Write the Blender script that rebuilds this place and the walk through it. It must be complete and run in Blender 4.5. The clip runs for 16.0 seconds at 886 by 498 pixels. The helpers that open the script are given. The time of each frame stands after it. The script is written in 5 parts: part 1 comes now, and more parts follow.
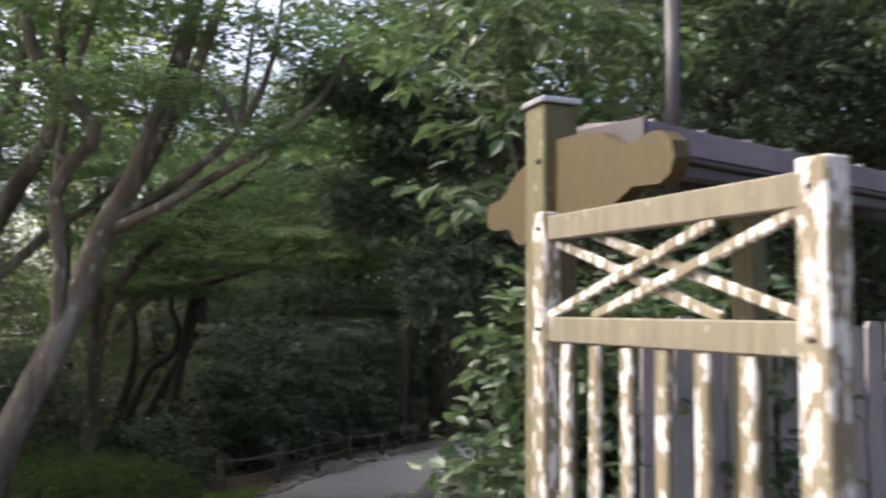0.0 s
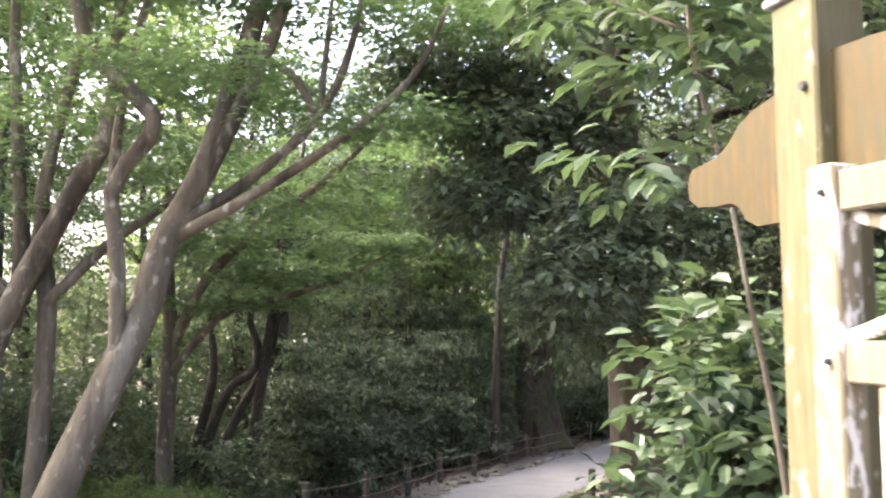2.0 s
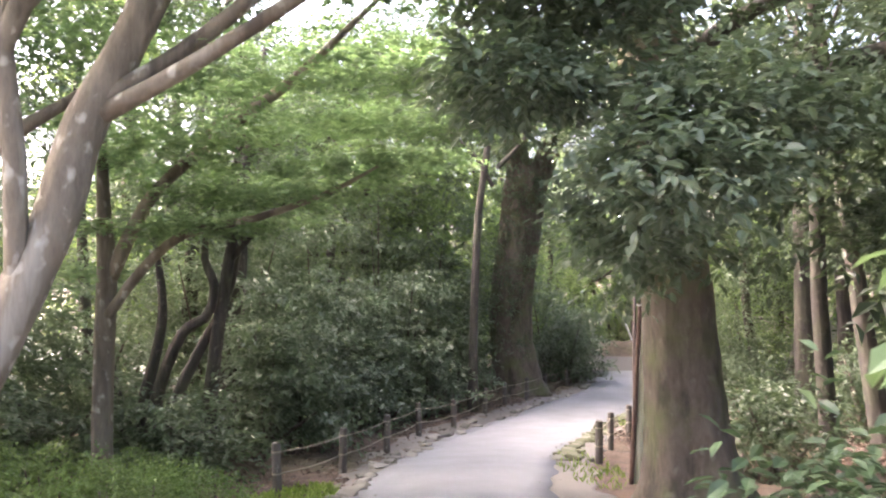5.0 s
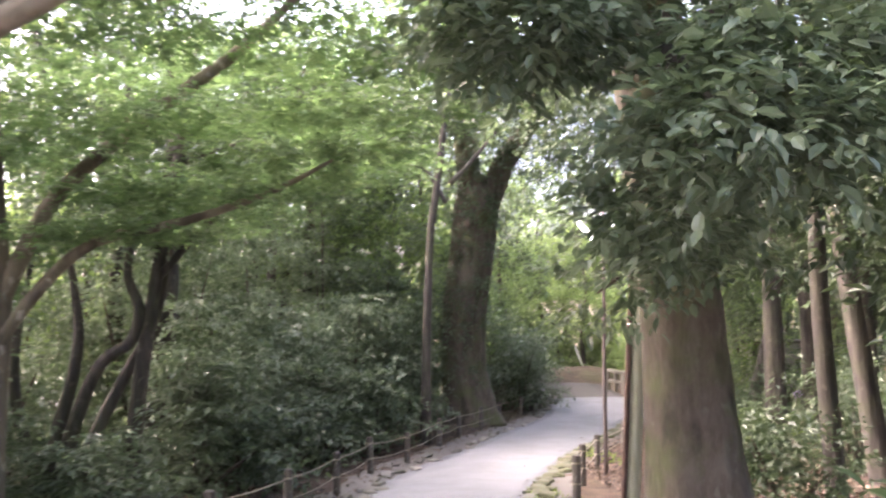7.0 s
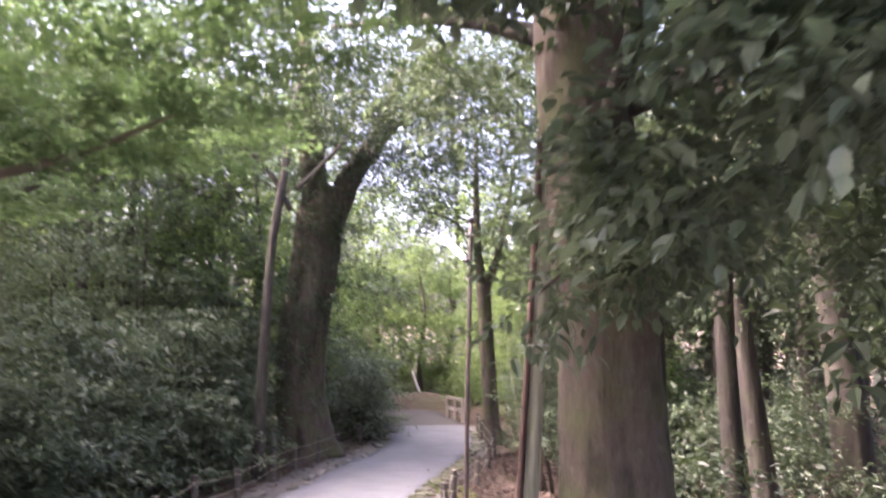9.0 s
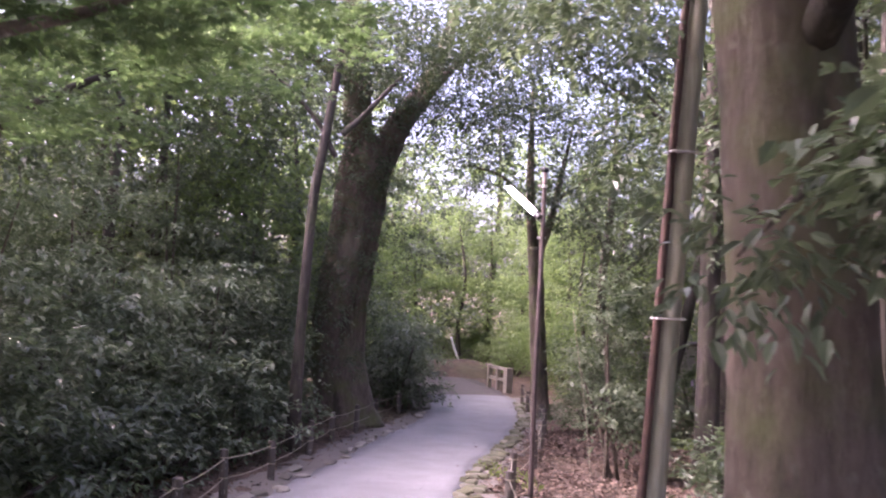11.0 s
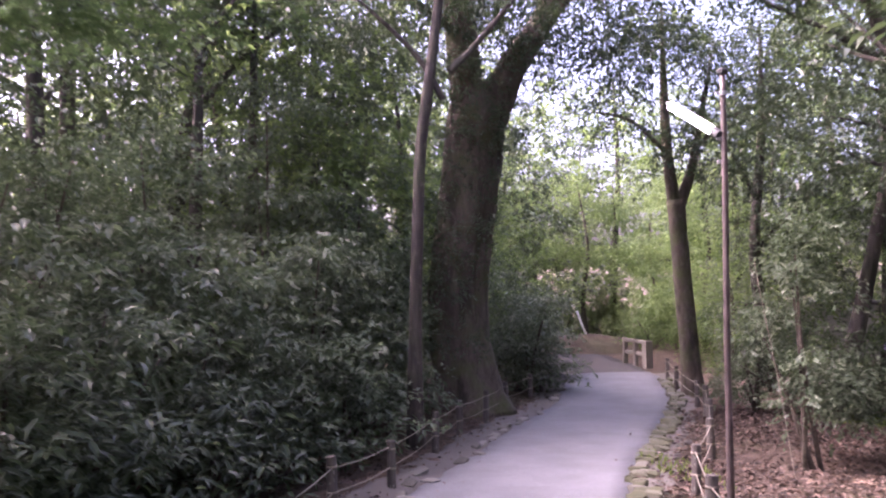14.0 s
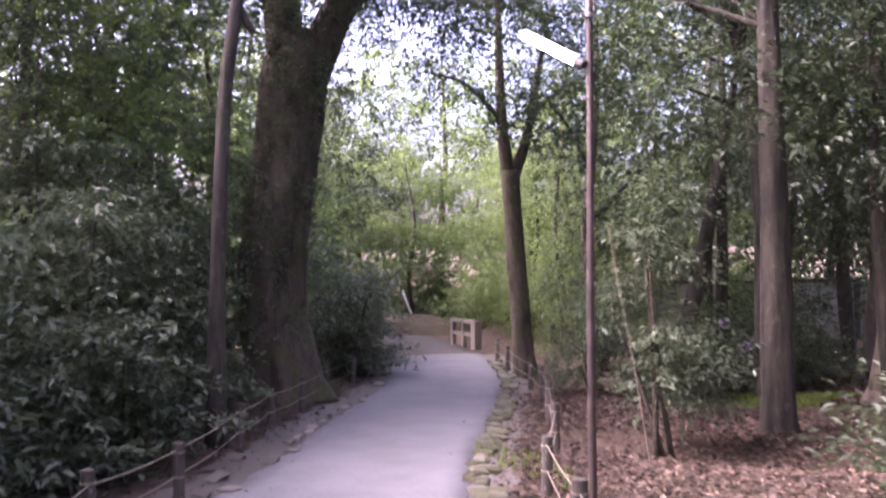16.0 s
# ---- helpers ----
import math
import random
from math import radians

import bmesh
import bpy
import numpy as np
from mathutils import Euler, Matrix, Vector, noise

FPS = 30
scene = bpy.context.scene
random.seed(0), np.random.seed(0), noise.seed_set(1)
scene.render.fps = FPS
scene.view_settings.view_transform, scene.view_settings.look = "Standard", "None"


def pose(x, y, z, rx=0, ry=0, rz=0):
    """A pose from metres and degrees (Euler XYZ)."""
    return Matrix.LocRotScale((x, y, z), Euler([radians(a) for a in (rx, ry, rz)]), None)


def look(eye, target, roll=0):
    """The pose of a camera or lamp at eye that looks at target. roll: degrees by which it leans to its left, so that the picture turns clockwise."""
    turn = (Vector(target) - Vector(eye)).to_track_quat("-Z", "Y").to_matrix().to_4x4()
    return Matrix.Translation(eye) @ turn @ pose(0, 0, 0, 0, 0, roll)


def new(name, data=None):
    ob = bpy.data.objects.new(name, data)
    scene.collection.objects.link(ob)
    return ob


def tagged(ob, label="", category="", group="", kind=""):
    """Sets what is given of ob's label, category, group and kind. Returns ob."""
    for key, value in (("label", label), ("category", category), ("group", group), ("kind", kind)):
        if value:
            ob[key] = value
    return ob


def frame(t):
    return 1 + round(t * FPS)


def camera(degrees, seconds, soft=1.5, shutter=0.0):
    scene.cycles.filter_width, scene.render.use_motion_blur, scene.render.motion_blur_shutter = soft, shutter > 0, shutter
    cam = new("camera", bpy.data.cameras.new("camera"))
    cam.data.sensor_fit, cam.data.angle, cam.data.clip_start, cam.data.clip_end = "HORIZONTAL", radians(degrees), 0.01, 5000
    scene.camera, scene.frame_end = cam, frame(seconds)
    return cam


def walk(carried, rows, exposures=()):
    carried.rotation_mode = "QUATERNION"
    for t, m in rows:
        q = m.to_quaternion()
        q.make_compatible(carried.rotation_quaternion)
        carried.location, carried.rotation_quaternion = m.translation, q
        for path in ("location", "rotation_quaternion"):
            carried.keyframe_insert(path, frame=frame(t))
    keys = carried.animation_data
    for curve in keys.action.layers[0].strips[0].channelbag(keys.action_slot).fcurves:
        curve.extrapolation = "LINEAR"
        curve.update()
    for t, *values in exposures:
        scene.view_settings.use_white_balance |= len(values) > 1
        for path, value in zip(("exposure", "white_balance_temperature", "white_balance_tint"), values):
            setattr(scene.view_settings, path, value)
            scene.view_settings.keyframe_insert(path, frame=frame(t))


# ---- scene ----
cam = camera(52.8, 16.0, soft=2.1, shutter=0.7)
PATH = [
    (0, (0.008, -0.058, 1.497), (0.008, 1.937, 1.637), 0.5),
    (0.5, (-0.038, 0.257, 1.52), (-0.196, 2.247, 1.655), 0.4),
    (1, (-0.097, 0.548, 1.522), (-0.328, 2.529, 1.666), 0.4),
    (1.5, (-0.209, 0.852, 1.534), (-0.47, 2.83, 1.678), 0.2),
    (2, (-0.28, 1.131, 1.526), (-0.453, 3.117, 1.688), -0.4),
    (2.5, (-0.369, 1.425, 1.52), (-0.673, 3.394, 1.701), 0.0),
    (3, (-0.457, 1.741, 1.51), (-0.606, 3.734, 1.59), 0.2),
    (3.5, (-0.547, 2.062, 1.462), (-0.718, 4.054, 1.531), -0.4),
    (4, (-0.656, 2.339, 1.478), (-0.847, 4.33, 1.518), -0.5),
    (4.2, (-0.694, 2.475, 1.457), (-0.838, 4.469, 1.484), -0.8),
    (6.3, (-1.108, 3.652, 1.262), (-1.113, 5.65, 1.343), -0.9),
    (6.5, (-1.115, 3.809, 1.268), (-1.085, 5.807, 1.341), -1.2),
    (7, (-1.136, 4.191, 1.232), (-1.07, 6.187, 1.336), -1.1),
    (7.5, (-1.144, 4.599, 1.216), (-0.941, 6.584, 1.354), -0.7),
    (8, (-1.215, 4.959, 1.18), (-0.997, 6.935, 1.394), 0.1),
    (8.5, (-1.271, 5.392, 1.174), (-0.881, 7.338, 1.423), 0.1),
    (9, (-1.354, 5.805, 1.137), (-0.911, 7.749, 1.293), 0.3),
    (9.2, (-1.384, 5.987, 1.1), (-0.911, 7.925, 1.242), 0.8),
    (11.3, (-1.463, 7.713, 1.095), (-1.092, 9.676, 1.169), 2.3),
    (11.5, (-1.484, 7.871, 1.111), (-1.092, 9.83, 1.196), 2.1),
    (12, (-1.502, 8.277, 1.087), (-1.242, 10.257, 1.193), 1.2),
    (12.5, (-1.48, 8.74, 1.042), (-1.154, 10.712, 1.107), 0.6),
    (13, (-1.428, 9.123, 1.013), (-1.159, 11.102, 1.115), -0.0),
    (13.5, (-1.412, 9.57, 0.896), (-1.231, 11.561, 0.953), -0.5),
    (14, (-1.366, 9.96, 0.809), (-1.229, 11.955, 0.842), -1.3),
    (14.5, (-1.334, 10.444, 0.762), (-1.091, 12.429, 0.726), -1.0),
    (15, (-1.22, 10.841, 0.688), (-0.855, 12.804, 0.579), -1.1),
    (15.5, (-1.164, 11.272, 0.626), (-0.654, 13.204, 0.539), -0.4),
    (16, (-1.086, 11.683, 0.581), (-0.563, 13.613, 0.571), -0.8),
]
EXPOSURES = [(0.0, 1.9, 6200, 14), (0.6, 2.4, 6300, 14), (1.0, 2.72, 6450, 14), (1.5, 3.08, 6550, 14), (2.5, 3.6, 6600, 15), (4.0, 4.0, 6600, 18), (8.0, 3.92, 6520, 25), (9.0, 3.6, 6330, 32), (11.5, 3.32, 6110, 47), (16.0, 3.2, 6020, 47)]
walk(cam, [(t, look(eye, target, roll)) for t, eye, target, roll in PATH], EXPOSURES)

# ---- sky and sun ----
SUN_UP, SUN_TURN = radians(45), radians(282)
world = bpy.data.worlds.new("world")
scene.world = world
world.use_nodes = True
wt = world.node_tree
sky = wt.nodes.new("ShaderNodeTexSky")
sky.sky_type, sky.sun_disc, sky.sun_elevation, sky.sun_rotation = "NISHITA", False, SUN_UP, SUN_TURN
sky.air_density, sky.dust_density, sky.ozone_density = 0.55, 7.0, 0.1
wt.links.new(sky.outputs[0], wt.nodes["Background"].inputs[0])
wt.nodes["Background"].inputs[1].default_value = 0.15
sun = new("sun", bpy.data.lights.new("sun", "SUN"))
sun.data.energy, sun.data.angle, sun.data.color = 0.8, radians(25), (1.0, 0.96, 0.9)
SUN_WAY = Vector((math.sin(SUN_TURN) * math.cos(SUN_UP), math.cos(SUN_TURN) * math.cos(SUN_UP), math.sin(SUN_UP)))
sun.matrix_world = look(SUN_WAY * 60, (0, 0, 0))

rng = np.random.default_rng(7)


# ---- materials ----
def node_mat(name):
    m = bpy.data.materials.new(name)
    m.use_nodes = True
    t = m.node_tree
    return m, t, t.nodes["Principled BSDF"]


def add(t, kind, **values):
    n = t.nodes.new(kind)
    for key, v in values.items():
        n.inputs[key.replace("_", " ")].default_value = v
    return n


def ramp(t, fac, stops):
    r = t.nodes.new("ShaderNodeValToRGB")
    e = r.color_ramp.elements
    while len(e) < len(stops):
        e.new(0.5)
    for el, (p, c) in zip(e, stops):
        el.position, el.color = p, (*c, 1)
    t.links.new(fac, r.inputs[0])
    return r.outputs[0]


def mix(t, fac, a, b, how="MIX"):
    n = t.nodes.new("ShaderNodeMix")
    n.data_type, n.blend_type = "RGBA", how
    for sock, v in ((n.inputs[0], fac), (n.inputs[6], a), (n.inputs[7], b)):
        if hasattr(v, "links"):
            t.links.new(v, sock)
        else:
            sock.default_value = v if isinstance(v, float) else (*v, 1)
    return n.outputs[2]


def coords(t, scale=(1, 1, 1), kind="Object"):
    tc = t.nodes.new("ShaderNodeTexCoord")
    mp = t.nodes.new("ShaderNodeMapping")
    mp.inputs["Scale"].default_value = scale
    t.links.new(tc.outputs[kind], mp.inputs[0])
    return mp.outputs[0]


def noise_tex(t, vec, scale, detail=5, rough=0.6):
    n = add(t, "ShaderNodeTexNoise", Scale=scale, Detail=detail, Roughness=rough)
    t.links.new(vec, n.inputs["Vector"])
    return n.outputs["Fac"]


def bump(t, bsdf, height, strength, distance):
    b = add(t, "ShaderNodeBump", Strength=strength, Distance=distance)
    t.links.new(height, b.inputs["Height"])
    t.links.new(b.outputs[0], bsdf.inputs["Normal"])


def leaf_mat(name, dark, mid, light, rough=0.4, through_light=0.3, back=(0.2, 0.35, 0.05)):
    m, t, b = node_mat(name)
    geo = t.nodes.new("ShaderNodeNewGeometry")
    col = ramp(t, geo.outputs["Random Per Island"], [(0.0, dark), (0.55, mid), (0.97, light)])
    spot = noise_tex(t, coords(t), 1.3, 3)
    col = mix(t, spot, mix(t, 0.45, col, dark), col)
    t.links.new(col, b.inputs["Base Color"])
    b.inputs["Roughness"].default_value = rough
    b.inputs["Specular IOR Level"].default_value = 0.45
    tr = t.nodes.new("ShaderNodeBsdfTranslucent")
    t.links.new(mix(t, 0.6, col, back), tr.inputs[0])
    sh = t.nodes.new("ShaderNodeMixShader")
    sh.inputs[0].default_value = through_light
    t.links.new(b.outputs[0], sh.inputs[1])
    t.links.new(tr.outputs[0], sh.inputs[2])
    t.links.new(sh.outputs[0], t.nodes["Material Output"].inputs[0])
    return m


def bark_mat(name, dark, light, patch, stretch=0.25, scale=9.0, moss=0.0, furrow=0.13):
    m, t, b = node_mat(name)
    v = coords(t, (1, 1, stretch))
    n1, n2 = noise_tex(t, v, scale, 8, 0.7), noise_tex(t, coords(t), 2.2, 4)
    col = ramp(t, n1, [(0.3, dark), (0.62, light)])
    spots = noise_tex(t, coords(t, (1, 1, 0.7)), 13.0, 2, 0.4)
    col = mix(t, ramp(t, spots, [(0.6, (0, 0, 0)), (0.72, (1, 1, 1))]), col, patch)
    ridge = noise_tex(t, coords(t, (1, 1, furrow)), 3.6, 5, 0.55)
    col = mix(t, ramp(t, ridge, [(0.36, (0.75, 0.75, 0.75)), (0.47, (0, 0, 0))]), col, tuple(0.4 * c for c in dark))
    col = mix(t, ramp(t, ridge, [(0.6, (0, 0, 0)), (0.68, (0.5, 0.5, 0.5))]), col, patch)
    if moss:
        col = mix(t, ramp(t, n2, [(0.45, (0, 0, 0)), (0.75, (moss, moss, moss))]), col, (0.10, 0.13, 0.04))
    t.links.new(col, b.inputs["Base Color"])
    b.inputs["Roughness"].default_value = 0.9
    both = t.nodes.new("ShaderNodeMath")
    both.operation = "MULTIPLY_ADD"
    both.inputs[1].default_value = 0.35
    t.links.new(n1, both.inputs[0])
    t.links.new(ridge, both.inputs[2])
    bump(t, b, both.outputs[0], 1.0, 0.06)
    return m


def wood_mat(name, dark, light, peel=None, rough=0.75, amount=(0.55, 0.6), grain=(14, 14, 1.2)):
    m, t, b = node_mat(name)
    n1 = noise_tex(t, coords(t, grain), 3.0, 8, 0.65)
    col = ramp(t, n1, [(0.3, dark), (0.7, light)])
    blot = noise_tex(t, coords(t), 2.5, 4)
    col = mix(t, ramp(t, blot, [(0.35, (0.4, 0.4, 0.4)), (0.7, (0, 0, 0))]), col, dark)
    if peel:
        n2 = noise_tex(t, coords(t, (1, 1, 0.35)), 34.0, 4, 0.55)
        col = mix(t, ramp(t, n2, [(amount[0], (0, 0, 0)), (amount[1], (1, 1, 1))]), col, peel)
    t.links.new(col, b.inputs["Base Color"])
    b.inputs["Roughness"].default_value = rough
    bump(t, b, n1, 0.35, 0.004)
    return m


def plain_mat(name, a, b_, rough=0.5, metal=0.0, scale=8.0, depth=0.002):
    m, t, b = node_mat(name)
    n1 = noise_tex(t, coords(t), scale, 6)
    t.links.new(ramp(t, n1, [(0.35, a), (0.68, b_)]), b.inputs["Base Color"])
    b.inputs["Roughness"].default_value, b.inputs["Metallic"].default_value = rough, metal
    bump(t, b, n1, 0.4, depth)
    return m


def soil_mat():
    m, t, b = node_mat("forest_floor_soil")
    v = coords(t)
    big, mid, fine = noise_tex(t, v, 0.35, 4), noise_tex(t, v, 3.0, 6), noise_tex(t, v, 40.0, 4, 0.7)
    col = ramp(t, mid, [(0.3, (0.035, 0.026, 0.019)), (0.5, (0.085, 0.058, 0.04)), (0.72, (0.15, 0.10, 0.07))])
    col = mix(t, ramp(t, big, [(0.5, (0, 0, 0)), (0.68, (0.6, 0.6, 0.6))]), col, (0.06, 0.075, 0.025))
    col = mix(t, ramp(t, fine, [(0.5, (0, 0, 0)), (0.62, (0.55, 0.55, 0.55))]), col, (0.17, 0.115, 0.08))
    t.links.new(col, b.inputs["Base Color"])
    b.inputs["Roughness"].default_value = 0.95
    bump(t, b, fine, 0.9, 0.03)
    return m


def gravel_mat(name, a, b_, c):
    m, t, b = node_mat(name)
    v = coords(t)
    vor = add(t, "ShaderNodeTexVoronoi", Scale=95.0)
    t.links.new(v, vor.inputs["Vector"])
    fine, mid, big = noise_tex(t, v, 60.0, 4, 0.7), noise_tex(t, v, 1.6, 6, 0.65), noise_tex(t, v, 0.4, 3)
    col = ramp(t, fine, [(0.3, a), (0.7, b_)])
    col = mix(t, ramp(t, mid, [(0.42, (0, 0, 0)), (0.66, (0.75, 0.75, 0.75))]), col, c)
    col = mix(t, ramp(t, big, [(0.4, (0, 0, 0)), (0.65, (0.35, 0.35, 0.35))]), col, a)
    t.links.new(col, b.inputs["Base Color"])
    b.inputs["Roughness"].default_value = 0.9
    bump(t, b, vor.outputs["Distance"], 0.5, 0.006)
    return m


def random_mat(name, stops, rough=0.9, per="Object"):
    m, t, b = node_mat(name)
    if per == "Object":
        r = t.nodes.new("ShaderNodeObjectInfo").outputs["Random"]
    else:
        r = t.nodes.new("ShaderNodeNewGeometry").outputs["Random Per Island"]
    col = ramp(t, r, stops)
    n1 = noise_tex(t, coords(t, kind="Generated" if per == "Object" else "Object"), 6.0, 6)
    col = mix(t, n1, mix(t, 0.4, col, (0.02, 0.02, 0.015)), col)
    t.links.new(col, b.inputs["Base Color"])
    b.inputs["Roughness"].default_value = rough
    bump(t, b, n1, 0.6, 0.01)
    return m


SOIL = soil_mat()
GRAVEL = gravel_mat("fine_grey_gravel", (0.138, 0.14, 0.15), (0.3, 0.302, 0.32), (0.185, 0.183, 0.187))
# very pale so that the far ground reads as brightly lit
SUNLIT_GRAVEL = gravel_mat("sunlit_pale_gravel", (0.5, 0.48, 0.44), (0.68, 0.66, 0.62), (0.6, 0.57, 0.52))
# darker copy of the path surface, with the shade past the bend in its colour
SHADED_PATH = gravel_mat("shaded_path_gravel", (0.06, 0.053, 0.05), (0.12, 0.105, 0.095), (0.09, 0.078, 0.07))
SHOULDER = gravel_mat("sandy_soil", (0.11, 0.098, 0.086), (0.2, 0.182, 0.162), (0.15, 0.132, 0.113))
MAPLE_LEAF = leaf_mat("maple_leaf", (0.08, 0.13, 0.06), (0.13, 0.195, 0.09), (0.2, 0.27, 0.125), 0.55, 0.42, (0.21, 0.34, 0.1))
CAMELLIA_LEAF = leaf_mat("camellia_leaf", (0.062, 0.088, 0.056), (0.108, 0.14, 0.09), (0.17, 0.205, 0.135), 0.32, 0.36, (0.19, 0.27, 0.1))
GLOSSY_LEAF = leaf_mat("glossy_evergreen_leaf", (0.075, 0.105, 0.068), (0.13, 0.168, 0.11), (0.2, 0.24, 0.16), 0.3, 0.36, (0.2, 0.28, 0.11))
BROAD_LEAF = leaf_mat("broad_leaf", (0.04, 0.068, 0.035), (0.075, 0.115, 0.06), (0.12, 0.175, 0.085), 0.4, 0.25, (0.18, 0.28, 0.09))
OAK_LEAF = leaf_mat("evergreen_oak_leaf", (0.032, 0.05, 0.028), (0.058, 0.085, 0.048), (0.1, 0.135, 0.07), 0.45, 0.24, (0.15, 0.22, 0.07))
FAR_LEAF = leaf_mat("distant_leaf", (0.06, 0.105, 0.04), (0.11, 0.18, 0.06), (0.19, 0.27, 0.1), 0.5, 0.45, (0.3, 0.4, 0.12))
AZALEA_LEAF = leaf_mat("azalea_leaf", (0.055, 0.1, 0.025), (0.1, 0.16, 0.04), (0.19, 0.26, 0.075), 0.5, 0.25, (0.2, 0.3, 0.05))
DEAD_LEAF = random_mat("dead_leaf", [(0.0, (0.03, 0.02, 0.015)), (0.4, (0.085, 0.052, 0.037)), (0.75, (0.155, 0.1, 0.07)), (1.0, (0.27, 0.19, 0.145))], 0.7, "Island")
MAPLE_BARK = bark_mat("maple_bark", (0.09, 0.075, 0.052), (0.18, 0.152, 0.11), (0.33, 0.31, 0.25), 0.35, 7.0)
BIG_BARK = bark_mat("camphor_bark", (0.07, 0.055, 0.042), (0.145, 0.115, 0.088), (0.16, 0.138, 0.105), 0.4, 10.0, 0.75, 0.3)
DARK_BARK = bark_mat("dark_bark", (0.025, 0.021, 0.018), (0.075, 0.062, 0.052), (0.10, 0.088, 0.072), 0.2, 9.0, 0.25)
TWIG = plain_mat("twig_bark", (0.05, 0.04, 0.03), (0.12, 0.10, 0.075), 0.9, 0.0, 20.0)
GATE_WOOD = wood_mat("peeling_gate_wood", (0.14, 0.12, 0.072), (0.25, 0.217, 0.142), (0.58, 0.57, 0.53), 0.8, (0.51, 0.57))
GATE_RAIL = wood_mat("bare_gate_wood", (0.12, 0.107, 0.068), (0.215, 0.194, 0.132), (0.4, 0.38, 0.32), 0.8, (0.65, 0.72))
POST_WOOD = wood_mat("mossy_post_wood", (0.08, 0.072, 0.03), (0.155, 0.14, 0.075), (0.28, 0.27, 0.22), 0.85, (0.62, 0.72))
ARM_WOOD = wood_mat("ochre_plank_wood", (0.04, 0.027, 0.004), (0.085, 0.055, 0.008), (0.042, 0.036, 0.012), 0.75, (0.45, 0.65))
FENCE_WOOD = wood_mat("grey_stake_wood", (0.07, 0.06, 0.052), (0.17, 0.15, 0.13), (0.26, 0.245, 0.22), 0.9, (0.62, 0.7))
POLE_WOOD = wood_mat("weathered_pole_wood", (0.25, 0.25, 0.18), (0.46, 0.45, 0.35), None, 0.85)
PICKET_WOOD = wood_mat("grey_picket_wood", (0.26, 0.24, 0.225), (0.43, 0.4, 0.38), None, 0.85)
RAIL_WOOD = wood_mat("pale_handrail_wood", (0.17, 0.15, 0.125), (0.30, 0.27, 0.23), None, 0.8)
ROPE = plain_mat("hemp_rope", (0.2, 0.175, 0.135), (0.34, 0.3, 0.24), 0.9, 0.0, 60.0)
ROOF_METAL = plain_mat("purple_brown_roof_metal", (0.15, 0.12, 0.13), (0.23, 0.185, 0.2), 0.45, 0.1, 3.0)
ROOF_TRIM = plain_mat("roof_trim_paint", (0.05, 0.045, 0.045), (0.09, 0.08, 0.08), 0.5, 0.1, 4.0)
CAP_METAL = plain_mat("zinc_cap", (0.4, 0.4, 0.42), (0.58, 0.58, 0.6), 0.4, 0.8, 10.0)
PIPE = plain_mat("rusty_brown_pipe", (0.06, 0.035, 0.03), (0.12, 0.07, 0.055), 0.6, 0.2, 12.0)
LAMP_POLE = plain_mat("brown_lamp_pole", (0.06, 0.045, 0.042), (0.11, 0.085, 0.08), 0.5, 0.2, 9.0)
BAND = plain_mat("steel_band", (0.5, 0.5, 0.5), (0.7, 0.7, 0.7), 0.35, 0.7, 20.0)
WHITE = plain_mat("white_enamel", (0.7, 0.7, 0.7), (0.82, 0.82, 0.83), 0.4, 0.0, 6.0)
BLACK = plain_mat("black_rubber", (0.015, 0.015, 0.015), (0.03, 0.03, 0.03), 0.6)
STONE = random_mat("edging_stone", [(0.0, (0.13, 0.12, 0.10)), (0.5, (0.24, 0.225, 0.19)), (1.0, (0.34, 0.32, 0.28))])
MOSS_STONE = random_mat("mossy_edging_stone", [(0.0, (0.08, 0.085, 0.04)), (0.5, (0.14, 0.14, 0.08)), (1.0, (0.22, 0.21, 0.17))])
WALL = plain_mat("grey_plaster_wall", (0.3, 0.29, 0.28), (0.4, 0.39, 0.37), 0.9, 0.0, 2.0)
FLOWER = plain_mat("lilac_petal", (0.4, 0.28, 0.55), (0.6, 0.5, 0.75), 0.6)
GRASS = leaf_mat("grass_blade", (0.10, 0.16, 0.03), (0.18, 0.26, 0.05), (0.28, 0.36, 0.10), 0.6, 0.35, (0.3, 0.42, 0.08))
tube_m, tube_t, tube_b = node_mat("lamp_tube_glow")
tube_b.inputs["Base Color"].default_value = (0.9, 0.9, 0.9, 1)
tube_b.inputs["Emission Color"].default_value = (0.93, 0.95, 1.0, 1)
tube_b.inputs["Emission Strength"].default_value = 2.2


# ---- mesh helpers ----
def soup(name, verts, faces, mat, smooth=False):
    """A mesh from an array of places and a list of arrays of faces (each n x 3 or n x 4)."""
    me = bpy.data.meshes.new(name)
    me.vertices.add(len(verts))
    me.vertices.foreach_set("co", np.asarray(verts, np.float32).ravel())
    loops = np.concatenate([f.ravel() for f in faces]).astype(np.int32)
    sizes = np.concatenate([np.full(len(f), f.shape[1]) for f in faces]).astype(np.int32)
    me.loops.add(len(loops))
    me.loops.foreach_set("vertex_index", loops)
    me.polygons.add(len(sizes))
    me.polygons.foreach_set("loop_start", np.concatenate([[0], np.cumsum(sizes)[:-1]]).astype(np.int32))
    me.polygons.foreach_set("use_smooth", np.full(len(sizes), smooth))
    me.materials.append(mat)
    me.update(calc_edges=True)
    me.validate()
    return me


def mesh_of(bm, name, mat, smooth=False):
    me = bpy.data.meshes.new(name)
    bmesh.ops.recalc_face_normals(bm, faces=bm.faces)
    for f in bm.faces:
        f.smooth = smooth
    bm.to_mesh(me)
    bm.free()
    me.materials.append(mat)
    return me


